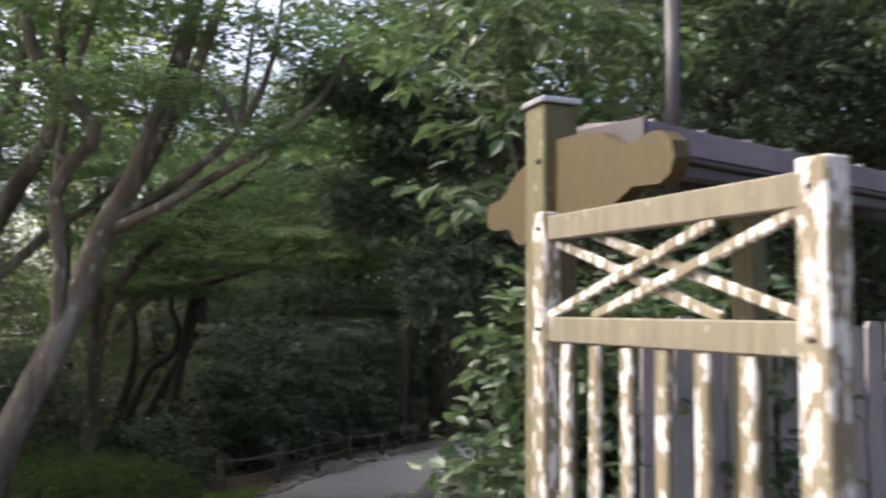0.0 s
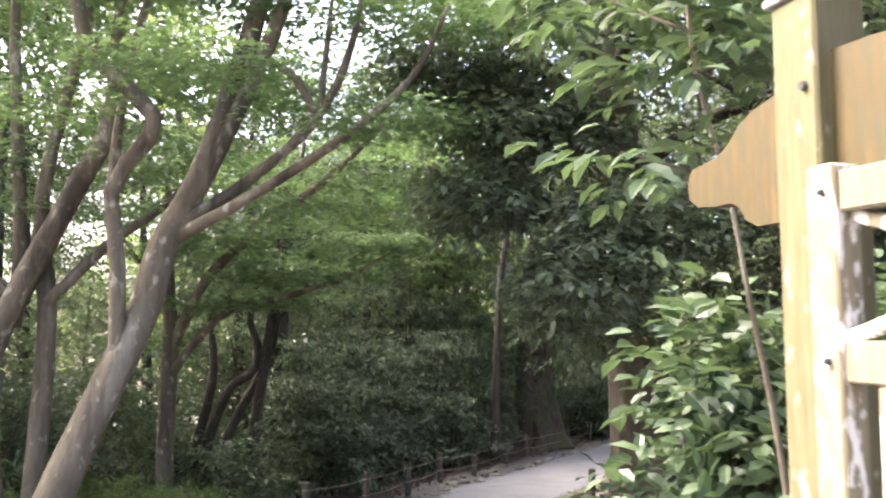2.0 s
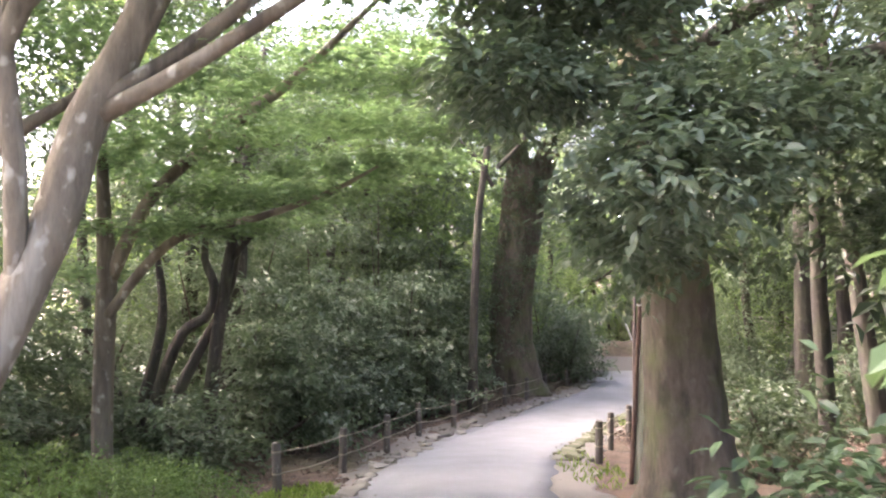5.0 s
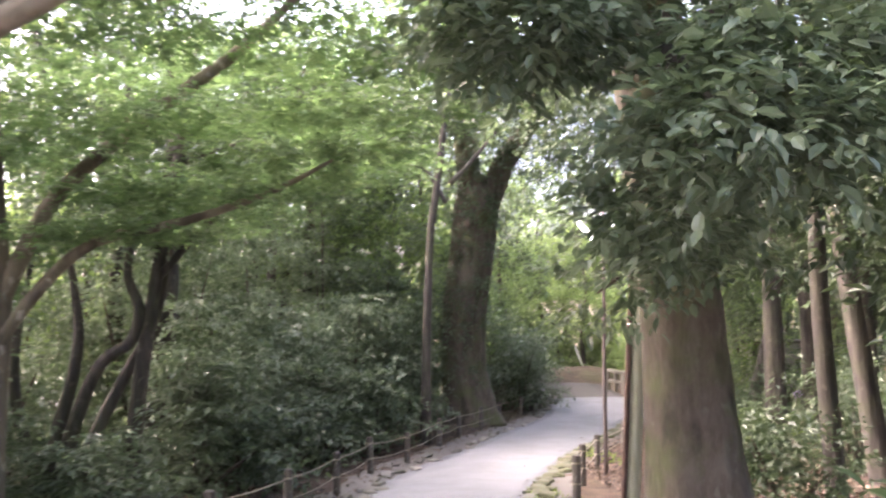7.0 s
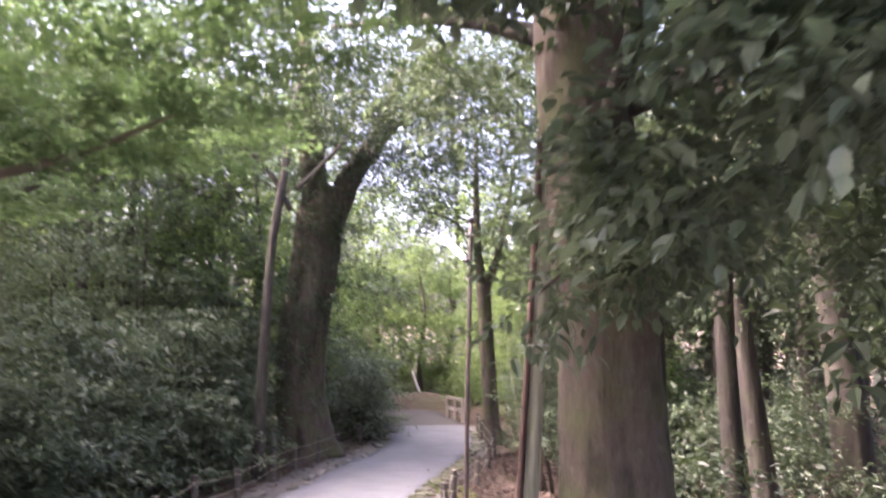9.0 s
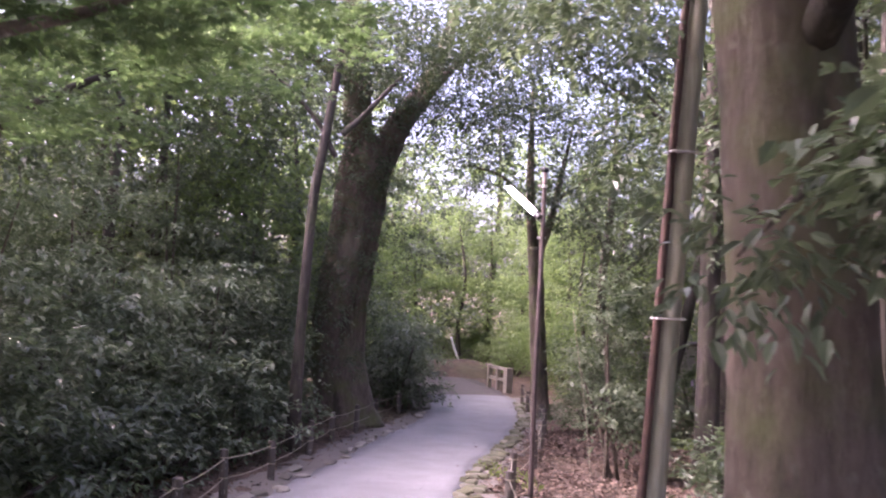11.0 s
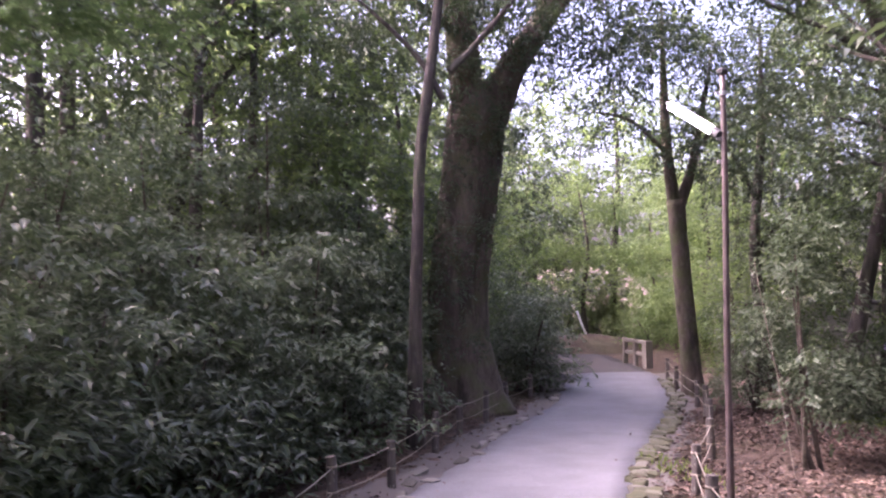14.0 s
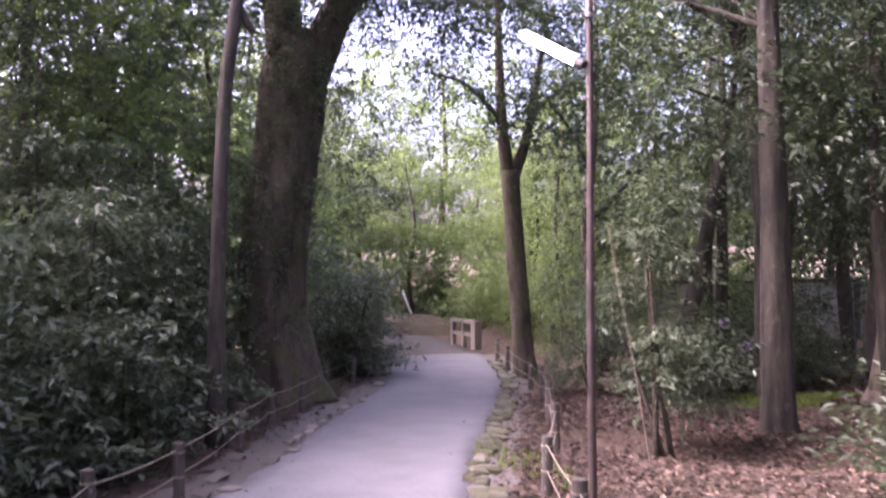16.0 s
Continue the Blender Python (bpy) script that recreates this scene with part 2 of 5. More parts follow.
def part(name, me, parent=None, label="", at=None):
    ob = new(name, me)
    if parent:
        ob.parent = parent
    if at is not None:
        ob.matrix_basis = at
    return tagged(ob, label) if label else ob


def thing(name, x, y, z, label, category, group="", kind="", turn=0.0):
    ob = new(name)
    ob.empty_display_size = 0.2
    ob.matrix_basis = pose(x, y, z, 0, 0, turn)
    return tagged(ob, label, category, group, kind)


def box(bm, sx, sy, sz, m=Matrix(), bevel=0.004):
    made = bmesh.ops.create_cube(bm, size=1, matrix=m @ Matrix.Diagonal((sx, sy, sz, 1)))
    if bevel:
        es = list({e for v in made["verts"] for e in v.link_edges})
        bmesh.ops.bevel(bm, geom=es, offset=bevel, segments=1, affect="EDGES")
    return bm


def box_mesh(name, sx, sy, sz, mat, m=Matrix(), bevel=0.004):
    return mesh_of(box(bmesh.new(), sx, sy, sz, m, bevel), name, mat)


def spline(points, n):
    p = np.array(points, float)
    k = len(p)
    ext = np.vstack([2 * p[0] - p[1], p, 2 * p[-1] - p[-2]])
    out = []
    for s in np.linspace(0, k - 1 - 1e-6, n):
        i = int(s)
        u = s - i
        a, b, c, d = ext[i:i + 4]
        out.append(0.5 * (2 * b + (c - a) * u + (2 * a - 5 * b + 4 * c - d) * u * u + (3 * b - a - 3 * c + d) * u ** 3))
    return np.array(out)


def tube(name, points, mat, n=16, sides=10, rough=0.0, seed=0, lobes=0.0, cap=True):
    """A bent, tapering limb through points (x, y, z, radius)."""
    p = spline(points, n)
    c, r = p[:, :3], np.maximum(p[:, 3], 0.002)
    tang = np.gradient(c, axis=0)
    tang /= np.linalg.norm(tang, axis=1)[:, None]
    ref = np.array([1.0, 0, 0]) if abs(tang[:, 0]).mean() < 0.8 else np.array([0, 1.0, 0])
    side = np.cross(tang, ref)
    side /= np.linalg.norm(side, axis=1)[:, None]
    up = np.cross(side, tang)
    ang = np.linspace(0, 2 * np.pi, sides, endpoint=False)
    g = np.random.default_rng(seed)
    wob = 1 + rough * g.normal(size=(n, sides)) * 0.5
    if lobes:
        low = np.linspace(1, 0, n)[:, None] ** 3
        wob = wob + lobes * (0.35 + low) * np.cos(5 * ang + g.uniform(0, 6) + 0.4 * np.arange(n)[:, None] / n)
    v = c[:, None, :] + (r[:, None] * wob)[:, :, None] * (np.cos(ang)[None, :, None] * side[:, None, :] + np.sin(ang)[None, :, None] * up[:, None, :])
    idx = np.arange(n * sides).reshape(n, sides)
    nxt = np.roll(idx, -1, axis=1)
    quads = np.stack([idx[:-1], nxt[:-1], nxt[1:], idx[1:]], axis=-1).reshape(-1, 4)
    verts = v.reshape(-1, 3)
    faces = [quads]
    if cap:
        verts = np.vstack([verts, c[-1], c[0]])
        k = n * sides
        faces.append(np.stack([idx[-1], nxt[-1], np.full(sides, k)], axis=-1))
        faces.append(np.stack([nxt[0], idx[0], np.full(sides, k + 1)], axis=-1))
    return soup(name, verts, faces, mat, True)


# leaf outlines: along, across, up; triangles or quads
SIMPLE = (np.array([(0, 0, 0), (0.45, -0.5, 0.12), (1, 0, -0.06), (0.45, 0.5, 0.12)]), [np.array([(0, 1, 2), (0, 2, 3)])])
FULL = (np.array([(0, 0, 0), (0.5, 0, -0.03), (1, 0, -0.16), (0.2, -0.36, 0.06), (0.6, -0.44, 0.04), (0.2, 0.36, 0.06), (0.6, 0.44, 0.04)]),
        [np.array([(0, 1, 4, 3), (0, 5, 6, 1)]), np.array([(1, 2, 4), (1, 6, 2)])])
STAR = (np.array([(0, 0, 0), (0.5, -0.14, 0), (1, 0, -0.1), (0.5, 0.14, 0), (0.24, 0.34, 0), (0.68, 0.62, -0.08), (0.24, -0.34, 0), (0.68, -0.62, -0.08)]),
        [np.array([(0, 1, 2, 3), (0, 3, 5, 4), (0, 6, 7, 1)])])


def unit(a):
    return a / np.maximum(np.linalg.norm(a, axis=-1, keepdims=True), 1e-6)


def leaves(name, base, way, up, length, width, shape, mat):
    """One mesh of separate leaves from arrays of places, directions and upward sides."""
    way = unit(way)
    side = unit(np.cross(up, way))
    up = np.cross(way, side)
    tv, tf = shape
    v = base[:, None, :] + length[:, None, None] * (tv[None, :, 0, None] * way[:, None, :] + tv[None, :, 2, None] * up[:, None, :]) \
        + width[:, None, None] * tv[None, :, 1, None] * side[:, None, :]
    k = len(tv)
    off = (np.arange(len(base)) * k)[:, None, None]
    return soup(name, v.reshape(-1, 3), [(f[None] + off).reshape(-1, f.shape[1]) for f in tf], mat)


def spray(g, anchors, outward, per, reach, leaf, flat=0.0, droop=0.2):
    """Leaves set along short twigs: returns places, directions, upward sides and sizes."""
    n = len(anchors)
    tw = unit(outward + g.normal(0, 0.55, (n, 3)))
    tw[:, 2] = tw[:, 2] * (1 - flat) - droop * 0.5
    tw = unit(tw)
    s = (np.arange(per) + 0.6) / per
    base = anchors[:, None, :] + tw[:, None, :] * (s[None, :, None] * reach) + g.normal(0, reach * 0.09, (n, per, 3))
    sign = np.where(np.arange(per) % 2, 1.0, -1.0)[None, :, None]
    side = unit(np.cross(tw, np.array([0, 0, 1.0])))[:, None, :]
    way = unit(tw[:, None, :] * 0.7 + sign * side * 0.85 + g.normal(0, 0.32, (n, per, 3)) + np.array([0, 0, -droop]))
    up = np.array([0, 0, 1.0]) + g.normal(0, 0.42 * (1 - flat * 0.6), (n, per, 3))
    size = leaf * g.uniform(0.6, 1.15, n * per)
    return base.reshape(-1, 3), way.reshape(-1, 3), up.reshape(-1, 3), size


def blob_anchors(g, blobs, count, hollow=0.55, flat=0.0):
    """Twig roots in and near the surface of several uneven ellipsoids (x, y, z, rx, ry, rz)."""
    blobs = np.array(blobs, float)
    wgt = np.prod(blobs[:, 3:], axis=1) ** 0.72
    pick = g.choice(len(blobs), count, p=wgt / wgt.sum())
    d = unit(g.normal(size=(count, 3)))
    r = hollow + (1 - hollow) * g.uniform(0, 1, count) ** 0.6
    lump = 1 + 0.22 * np.sin(3.1 * d[:, 0] + 1.7 * pick + 2.3 * d[:, 2]) * np.cos(2.7 * d[:, 1] + 0.9 * pick)
    b = blobs[pick]
    pos = b[:, :3] + d * b[:, 3:] * (r * lump)[:, None]
    if flat:
        step = flat
        pos[:, 2] = np.round(pos[:, 2] / step) * step + g.normal(0, step * 0.1, count) + 0.12 * np.sin(pos[:, 0] * 1.9) * step
    return pos, unit(d * np.array([1, 1, 0.6]))


def crown_mesh(name, seed, blobs, twigs, per, reach, leaf, mat, shape=SIMPLE, ratio=0.45, flat=0.0, droop=0.2, hollow=0.55, tiers=0.0, gaps=0.0):
    g = np.random.default_rng(seed)
    a, o = blob_anchors(g, blobs, twigs, hollow, tiers)
    if gaps:
        f = np.sin(a[:, 0] * 2.1 + seed) + np.sin(a[:, 1] * 1.7 + 2 * seed) + np.sin(a[:, 2] * 2.6 + 3 * seed)
        keep = f > -1.6 + gaps
        a, o = a[keep], o[keep]
    b, w, u, s = spray(g, a, o, per, reach, leaf, flat, droop)
    return leaves(name, b, w, u, s, s * ratio, shape, mat)


# ---- ground and path ----
SLOPE_Y = [-400, -6, 0, 4, 8, 12, 16, 18, 20, 25.6, 31, 45, 400]
SLOPE_Z = [0.1, 0.05, 0.0, -0.17, -0.48, -0.92, -1.38, -1.60, -1.75, -2.08, -2.2, -2.2, -2.2]
EDGE_Y = [-6, 0, 5, 9, 11.7, 14.5, 16.5, 18.7, 20.6, 22.2, 25.4, 28, 30, 32.5, 35, 37.5, 40, 43]
EDGE_L = [-1.4, -1.7, -2.3, -2.35, -2.2, -2.0, -1.8, -1.45, -0.85, -0.2, 0.85, 2.1, 2.6, 3.2, 2.8, 1.2, -1.5, -6.0]
EDGE_R = [1.6, 1.2, 0.0, -0.2, -0.15, 0.12, 0.5, 1.05, 1.62, 2.25, 3.55, 4.55, 5.05, 5.6, 5.7, 5.6, 4.8, 2.0]

BANK_Y, BANK_Z = [10, 13.5, 16.2, 18.0, 24, 27], [0.0, -0.1, 0.03, 0.1, 0.08, 0.0]


def base_z(y):
    return sum(np.interp(y + d, SLOPE_Y, SLOPE_Z) for d in (-1.2, -0.6, 0, 0.6, 1.2)) / 5


def gz(x, y):
    left, right = np.interp(y, EDGE_Y, EDGE_L), np.interp(y, EDGE_Y, EDGE_R)
    off = np.clip(np.maximum(left - x, x - right) - 0.3, 0, 3) / 3
    swell = 0.10 * np.sin(x * 0.9 + 1.0) * np.sin(y * 0.7) + 0.05 * np.sin(x * 2.3 + y * 1.9)
    bank = np.interp(y, BANK_Y, BANK_Z) * np.clip((left - x) / 0.5, 0, 1)
    return base_z(y) + bank + off * swell + 0.25 * off * (x < left) * np.exp(-((y - 27) / 5.0) ** 2)


def axis(lo, hi, near_lo, near_hi, step):
    far = np.geomspace(1, 1 + hi - near_hi, 14)[1:] - 1
    back = np.geomspace(1, 1 + near_lo - lo, 14)[1:] - 1
    return np.concatenate([(near_lo - back)[::-1], np.arange(near_lo, near_hi + 1e-6, step), near_hi + far])


gx, gy = np.meshgrid(axis(-400, 400, -14, 16, 0.3), axis(-400, 400, -10, 48, 0.3))
ground_v = np.stack([gx, gy, gz(gx, gy) + (abs(gx) < 20) * 0.012 * rng.normal(size=gx.shape) * (np.maximum(np.interp(gy, EDGE_Y, EDGE_L) - gx, gx - np.interp(gy, EDGE_Y, EDGE_R)) > 0.35)], axis=-1).reshape(-1, 3)
gi = np.arange(gx.size).reshape(gx.shape)
gq = np.stack([gi[:-1, :-1], gi[:-1, 1:], gi[1:, 1:], gi[1:, :-1]], axis=-1).reshape(-1, 4)
tagged(new("ground", soup("ground", ground_v, [gq], SOIL, True)), "brown forest soil littered with dead leaves under the trees", "ground", kind="structure")


def strip(name, y0, y1, left, right, lift, mat, wob=0.0, n=160, cols=9):
    ys = np.linspace(y0, y1, n)
    l = left(ys) + wob * (np.sin(ys * 3.1) + np.sin(ys * 7.3 + 1)) * 0.5
    r = right(ys) + wob * (np.sin(ys * 2.7 + 2) + np.sin(ys * 6.1)) * 0.5
    u = np.linspace(0, 1, cols)
    X = l[:, None] * (1 - u) + r[:, None] * u
    Yv = np.repeat(ys[:, None], cols, 1)
    Zv = gz(X, Yv) + lift + 0.03 * np.sin(u * np.pi)[None, :] * (lift > 0.011)
    top = np.stack([X, Yv, Zv], -1)
    skirt_l, skirt_r = top[:, :1].copy(), top[:, -1:].copy()
    skirt_l[:, :, 2] -= 0.06
    skirt_r[:, :, 2] -= 0.06
    v = np.concatenate([skirt_l, top, skirt_r], 1)
    i = np.arange(n * (cols + 2)).reshape(n, cols + 2)
    q = np.stack([i[:-1, :-1], i[:-1, 1:], i[1:, 1:], i[1:, :-1]], -1).reshape(-1, 4)
    return soup(name, v.reshape(-1, 3), [q], mat, True)


edge_l = lambda y: np.interp(y, EDGE_Y, EDGE_L)
edge_r = lambda y: np.interp(y, EDGE_Y, EDGE_R)
path = tagged(new("path", strip("path", -6, 33.2, edge_l, edge_r, 0.02, GRAVEL, 0.06, 200)), "winding footpath of fine pale grey gravel between rope fences", "path", kind="structure")
# same path continued; the dark colour here stands for tree shade
tagged(new("path_past_bend", strip("path", 33.2, 43, edge_l, edge_r, 0.02, SHADED_PATH, 0.06, 60)), "path turning away past the bend, coloured dark as if in shade", "path", kind="structure")
tagged(new("path_shoulder", strip("shoulder", 8, 33, lambda y: edge_l(y) - 0.55, lambda y: edge_l(y) + 0.1, 0.010, SHOULDER, 0.12)), "strip of bare sandy soil beside the gravel path", "verge", kind="structure")
tagged(new("path_shoulder", strip("shoulder", 8, 33, lambda y: edge_r(y) - 0.1, lambda y: edge_r(y) + 0.5, 0.010, SHOULDER, 0.12)), "strip of bare sandy soil below the fence", "verge", kind="structure")
# assumed ground sheet; its pale colour stands in for sunlight beyond the trunks
clearing_v = np.array([(-60, 27, -2.1), (-11, 27, -2.1), (-9, 48, -2.1), (-60, 60, -2.1)])
tagged(new("clearing_ground", soup("clearing", clearing_v, [np.array([(0, 1, 2, 3)])], SUNLIT_GRAVEL)), "assumed open clearing between the trunks, coloured pale as if sunlit", "clearing", kind="structure")


# ---- tree builders ----
def grow(tree, points, mat, name="trunk", sides=14, n=22, seed=0, rough=0.05, lobes=0.0):
    return part(name, tube(name, points, mat, n, sides, rough, seed, lobes), tree)


def side_limbs(tree, g, start, count, reach, radius, mat, rise=0.7, name="limb"):
    """Limbs that leave a trunk line in all directions."""
    for i in range(count):
        s = start[int(g.integers(len(start)))]
        a = g.uniform(0, 2 * np.pi)
        d = np.array([np.cos(a), np.sin(a), g.uniform(0.2, rise)])
        L = reach * g.uniform(0.6, 1.1)
        pts = [(*s, radius)]
        for k in (0.35, 0.7, 1.0):
            q = np.array(s) + d * L * k + np.array([*g.normal(0, 0.1 * L, 2), 0.12 * L * k])
            pts.append((*q, radius * (1 - 0.85 * k)))
        grow(tree, pts, mat, name, 6, 9, int(g.integers(1e6)))


def shrub(x, y, h, r, seed, mat, label, category="shrub", group="", leaf=0.11, twigs=420, per=9, low=0.1, ratio=0.42, shape=SIMPLE, stems=4, flat=0.35, hollow=0.45, tiers=0.0):
    g = np.random.default_rng(seed)
    z = float(gz(x, y))
    tree = thing("shrub", x, y, z - 0.03, label, category, group)
    blobs = []
    count = 16 if not tiers else 26
    for k in range(count):
        a, q = g.uniform(0, 2 * np.pi), r * g.uniform(0.2, 0.95)
        zz = low * h + (h - low * h) * (k + 0.6) / count
        w = r * g.uniform(0.28, 0.5) * (1.0 if zz < 0.65 * h else 0.8)
        q *= 1.0 if zz < 0.7 * h else 0.65
        blobs.append((q * np.cos(a), q * np.sin(a), zz, w, w, 0.05 * h + 0.1 if not tiers else 0.09))
    for k in range(stems):
        b = blobs[int(g.integers(len(blobs)))]
        grow(tree, [(g.normal(0, 0.08), g.normal(0, 0.08), 0, 0.035), (b[0] * 0.4, b[1] * 0.4, b[2] * 0.5, 0.028), (b[0], b[1], b[2], 0.01)], TWIG, "stem", 6, 9, seed + k)
    part("crown", crown_mesh("crown", seed, blobs, twigs, per, leaf * 3.6, leaf, mat, shape, ratio, flat, 0.16, hollow, tiers), tree)
    return tree


def wood_tree(x, y, h, r, seed, bark, label, blobs, mat, leaf=0.14, twigs=900, per=9, lean=(0, 0), limbs=6, group="", reach=0.5, gaps=0.0, fork=None, lobes=0.06, flat=0.3, name="tree", base=None):
    g = np.random.default_rng(seed)
    z = float(gz(x, y)) if base is None else base
    tree = thing(name, x, y, z - 0.05, label, "tree", group)
    lx, ly = lean
    line = [(0, 0, 0, r * 1.35), (lx * 0.08, ly * 0.08, h * 0.06, r * 1.08), (lx * 0.35 + g.normal(0, 0.06), ly * 0.35, h * 0.33, r * 0.9), (lx * 0.7, ly * 0.7 + g.normal(0, 0.06), h * 0.68, r * 0.62), (lx, ly, h, r * 0.2)]
    grow(tree, line, bark, "trunk", 16, 28, seed, 0.05, lobes)
    mids = spline(line, 14)[9:, :3]
    side_limbs(tree, g, mids, limbs, h * 0.2, r * 0.28, bark, 1.3)
    if blobs:
        part("crown", crown_mesh("crown", seed, blobs, twigs, per, reach, leaf, mat, SIMPLE, 0.45, flat, 0.25, 0.35, 0.0, gaps), tree)
    return tree


# ---- left side: maples over a clipped azalea bed ----
def limb(tree, points, mat=MAPLE_BARK, name="limb", sides=10, n=16, seed=3):
    x, y, z = tree.location
    return grow(tree, [(a - x, b - y, c - z, r) for a, b, c, r in points], mat, name, sides, n, seed, 0.04)


def maple_fans(tree, seed, pads, twigs, leaf=0.062, per=12, reach=0.32, mat=MAPLE_LEAF):
    """Flat, spreading layers of small maple leaves (x, y, z, rx, ry)."""
    x, y, z = tree.location
    blobs = [(a - x, b - y, c - z, rx, ry, 0.07) for a, b, c, rx, ry in pads]
    part("crown", crown_mesh("crown", seed, blobs, twigs, per, reach, leaf, mat, STAR, 1.0, 0.9, 0.14, 0.05), tree)


m1 = thing("maple_tree", -3.6, 7.0, gz(-3.6, 7.0) - 0.05, "leaning maple with smooth grey-brown bark and many limbs", "tree", "maples by the path")
limb(m1, [(-3.62, 6.95, -0.45, 0.19), (-3.5, 7.05, 0.25, 0.135), (-3.18, 7.2, 1.08, 0.118), (-2.97, 7.3, 1.61, 0.115), (-2.86, 7.4, 2.1, 0.11), (-2.6, 7.5, 2.7, 0.09), (-2.27, 7.6, 3.8, 0.075), (-2.0, 7.7, 5.2, 0.04)], name="trunk", sides=16, n=34)
limb(m1, [(-2.75, 7.45, 2.3, 0.075), (-2.45, 7.5, 2.9, 0.06), (-2.03, 7.5, 3.85, 0.055), (-1.7, 7.7, 5.3, 0.025)])
limb(m1, [(-2.8, 7.4, 2.2, 0.06), (-2.3, 7.5, 2.55, 0.045), (-1.74, 7.5, 3.05, 0.036), (-1.45, 7.4, 3.65, 0.025), (-1.35, 7.3, 4.3, 0.012)])
limb(m1, [(-2.78, 7.4, 2.15, 0.055), (-2.2, 7.3, 2.42, 0.042), (-1.45, 7.2, 2.85, 0.034), (-1.0, 7.2, 3.25, 0.024), (-0.75, 7.2, 3.75, 0.012)])
limb(m1, [(-1.75, 7.5, 3.0, 0.028), (-1.9, 7.45, 3.3, 0.034), (-2.1, 7.4, 3.45, 0.02)])
limb(m1, [(-1.74, 7.5, 3.05, 0.03), (-1.72, 7.6, 3.5, 0.024), (-1.62, 7.6, 4.4, 0.012)])
limb(m1, [(-3.12, 7.22, 1.1, 0.06), (-3.08, 7.12, 1.95, 0.055), (-3.12, 7.1, 2.5, 0.055), (-2.8, 7.05, 2.88, 0.06), (-2.98, 7.05, 3.15, 0.06), (-3.3, 7.05, 3.5, 0.055), (-3.45, 7.1, 4.2, 0.04), (-3.4, 7.2, 5.2, 0.02)])
limb(m1, [(-3.12, 7.1, 2.4, 0.045), (-3.1, 7.15, 3.0, 0.035), (-2.95, 7.2, 3.8, 0.03), (-2.7, 7.3, 4.8, 0.015)])
maple_fans(m1, 11, [(-2.6, 7.6, 4.3, 1.3, 1.2), (-1.6, 7.5, 3.9, 1.0, 0.9), (-3.3, 7.4, 4.6, 1.3, 1.2), (-2.2, 8.0, 5.2, 1.7, 1.5), (-0.9, 7.3, 3.7, 0.7, 0.6), (-3.0, 8.2, 3.5, 0.9, 0.8), (-1.9, 7.9, 3.3, 0.7, 0.6), (-3.6, 7.8, 5.6, 1.6, 1.4), (-2.4, 6.6, 3.2, 0.7, 0.6), (-3.6, 6.7, 3.0, 0.7, 0.6), (-1.4, 6.9, 2.9, 0.7, 0.5), (-3.0, 6.8, 3.9, 1.0, 0.8), (-2.2, 8.2, 2.5, 0.7, 0.6), (-1.2, 8.0, 3.1, 0.8, 0.7), (-0.6, 8.2, 4.2, 1.0, 0.9)], 1900)

m2 = thing("maple_tree", -4.5, 8.0, gz(-4.5, 8.0) - 0.05, "maple with several thin grey trunks leaning over shrubs", "tree", "maples by the path")
limb(m2, [(-4.5, 8.0, -0.55, 0.16), (-4.53, 8.0, 0.25, 0.115), (-4.58, 8.0, 1.15, 0.105), (-4.3, 8.0, 1.81, 0.1), (-3.86, 8.0, 2.61, 0.085), (-3.6, 8.05, 3.2, 0.075), (-3.55, 8.1, 4.2, 0.05), (-3.4, 8.2, 5.6, 0.025)], name="trunk", sides=14, n=30)
limb(m2, [(-4.25, 8.1, -0.55, 0.1), (-4.2, 8.1, 0.22, 0.085), (-4.12, 8.1, 1.6, 0.075), (-4.25, 8.2, 2.6, 0.06), (-3.95, 8.3, 4.1, 0.045), (-3.8, 8.4, 5.5, 0.02)], name="trunk")
limb(m2, [(-4.45, 8.2, 1.5, 0.05), (-4.5, 8.3, 2.5, 0.055), (-4.66, 8.4, 4.2, 0.045), (-4.7, 8.5, 6.0, 0.02)])
limb(m2, [(-4.1, 8.05, 1.7, 0.05), (-3.7, 8.3, 2.2, 0.045), (-3.3, 8.6, 2.6, 0.03), (-2.9, 8.9, 3.3, 0.015)])
limb(m2, [(-4.4, 8.0, 1.75, 0.04), (-4.9, 8.2, 2.3, 0.035), (-5.3, 8.3, 3.2, 0.02)])
maple_fans(m2, 12, [(-4.3, 8.4, 4.4, 1.5, 1.3), (-5.2, 8.6, 3.6, 1.2, 1.1), (-3.7, 8.8, 3.9, 1.2, 1.1), (-4.6, 9.0, 5.4, 1.8, 1.6), (-5.8, 9.2, 2.9, 1.0, 1.0), (-5.0, 8.2, 2.5, 0.8, 0.7), (-4.0, 8.6, 2.9, 0.9, 0.8), (-5.4, 9.6, 4.4, 1.4, 1.2), (-3.4, 9.4, 3.2, 0.9, 0.8), (-6.4, 9.0, 3.8, 1.2, 1.1)], 1500)

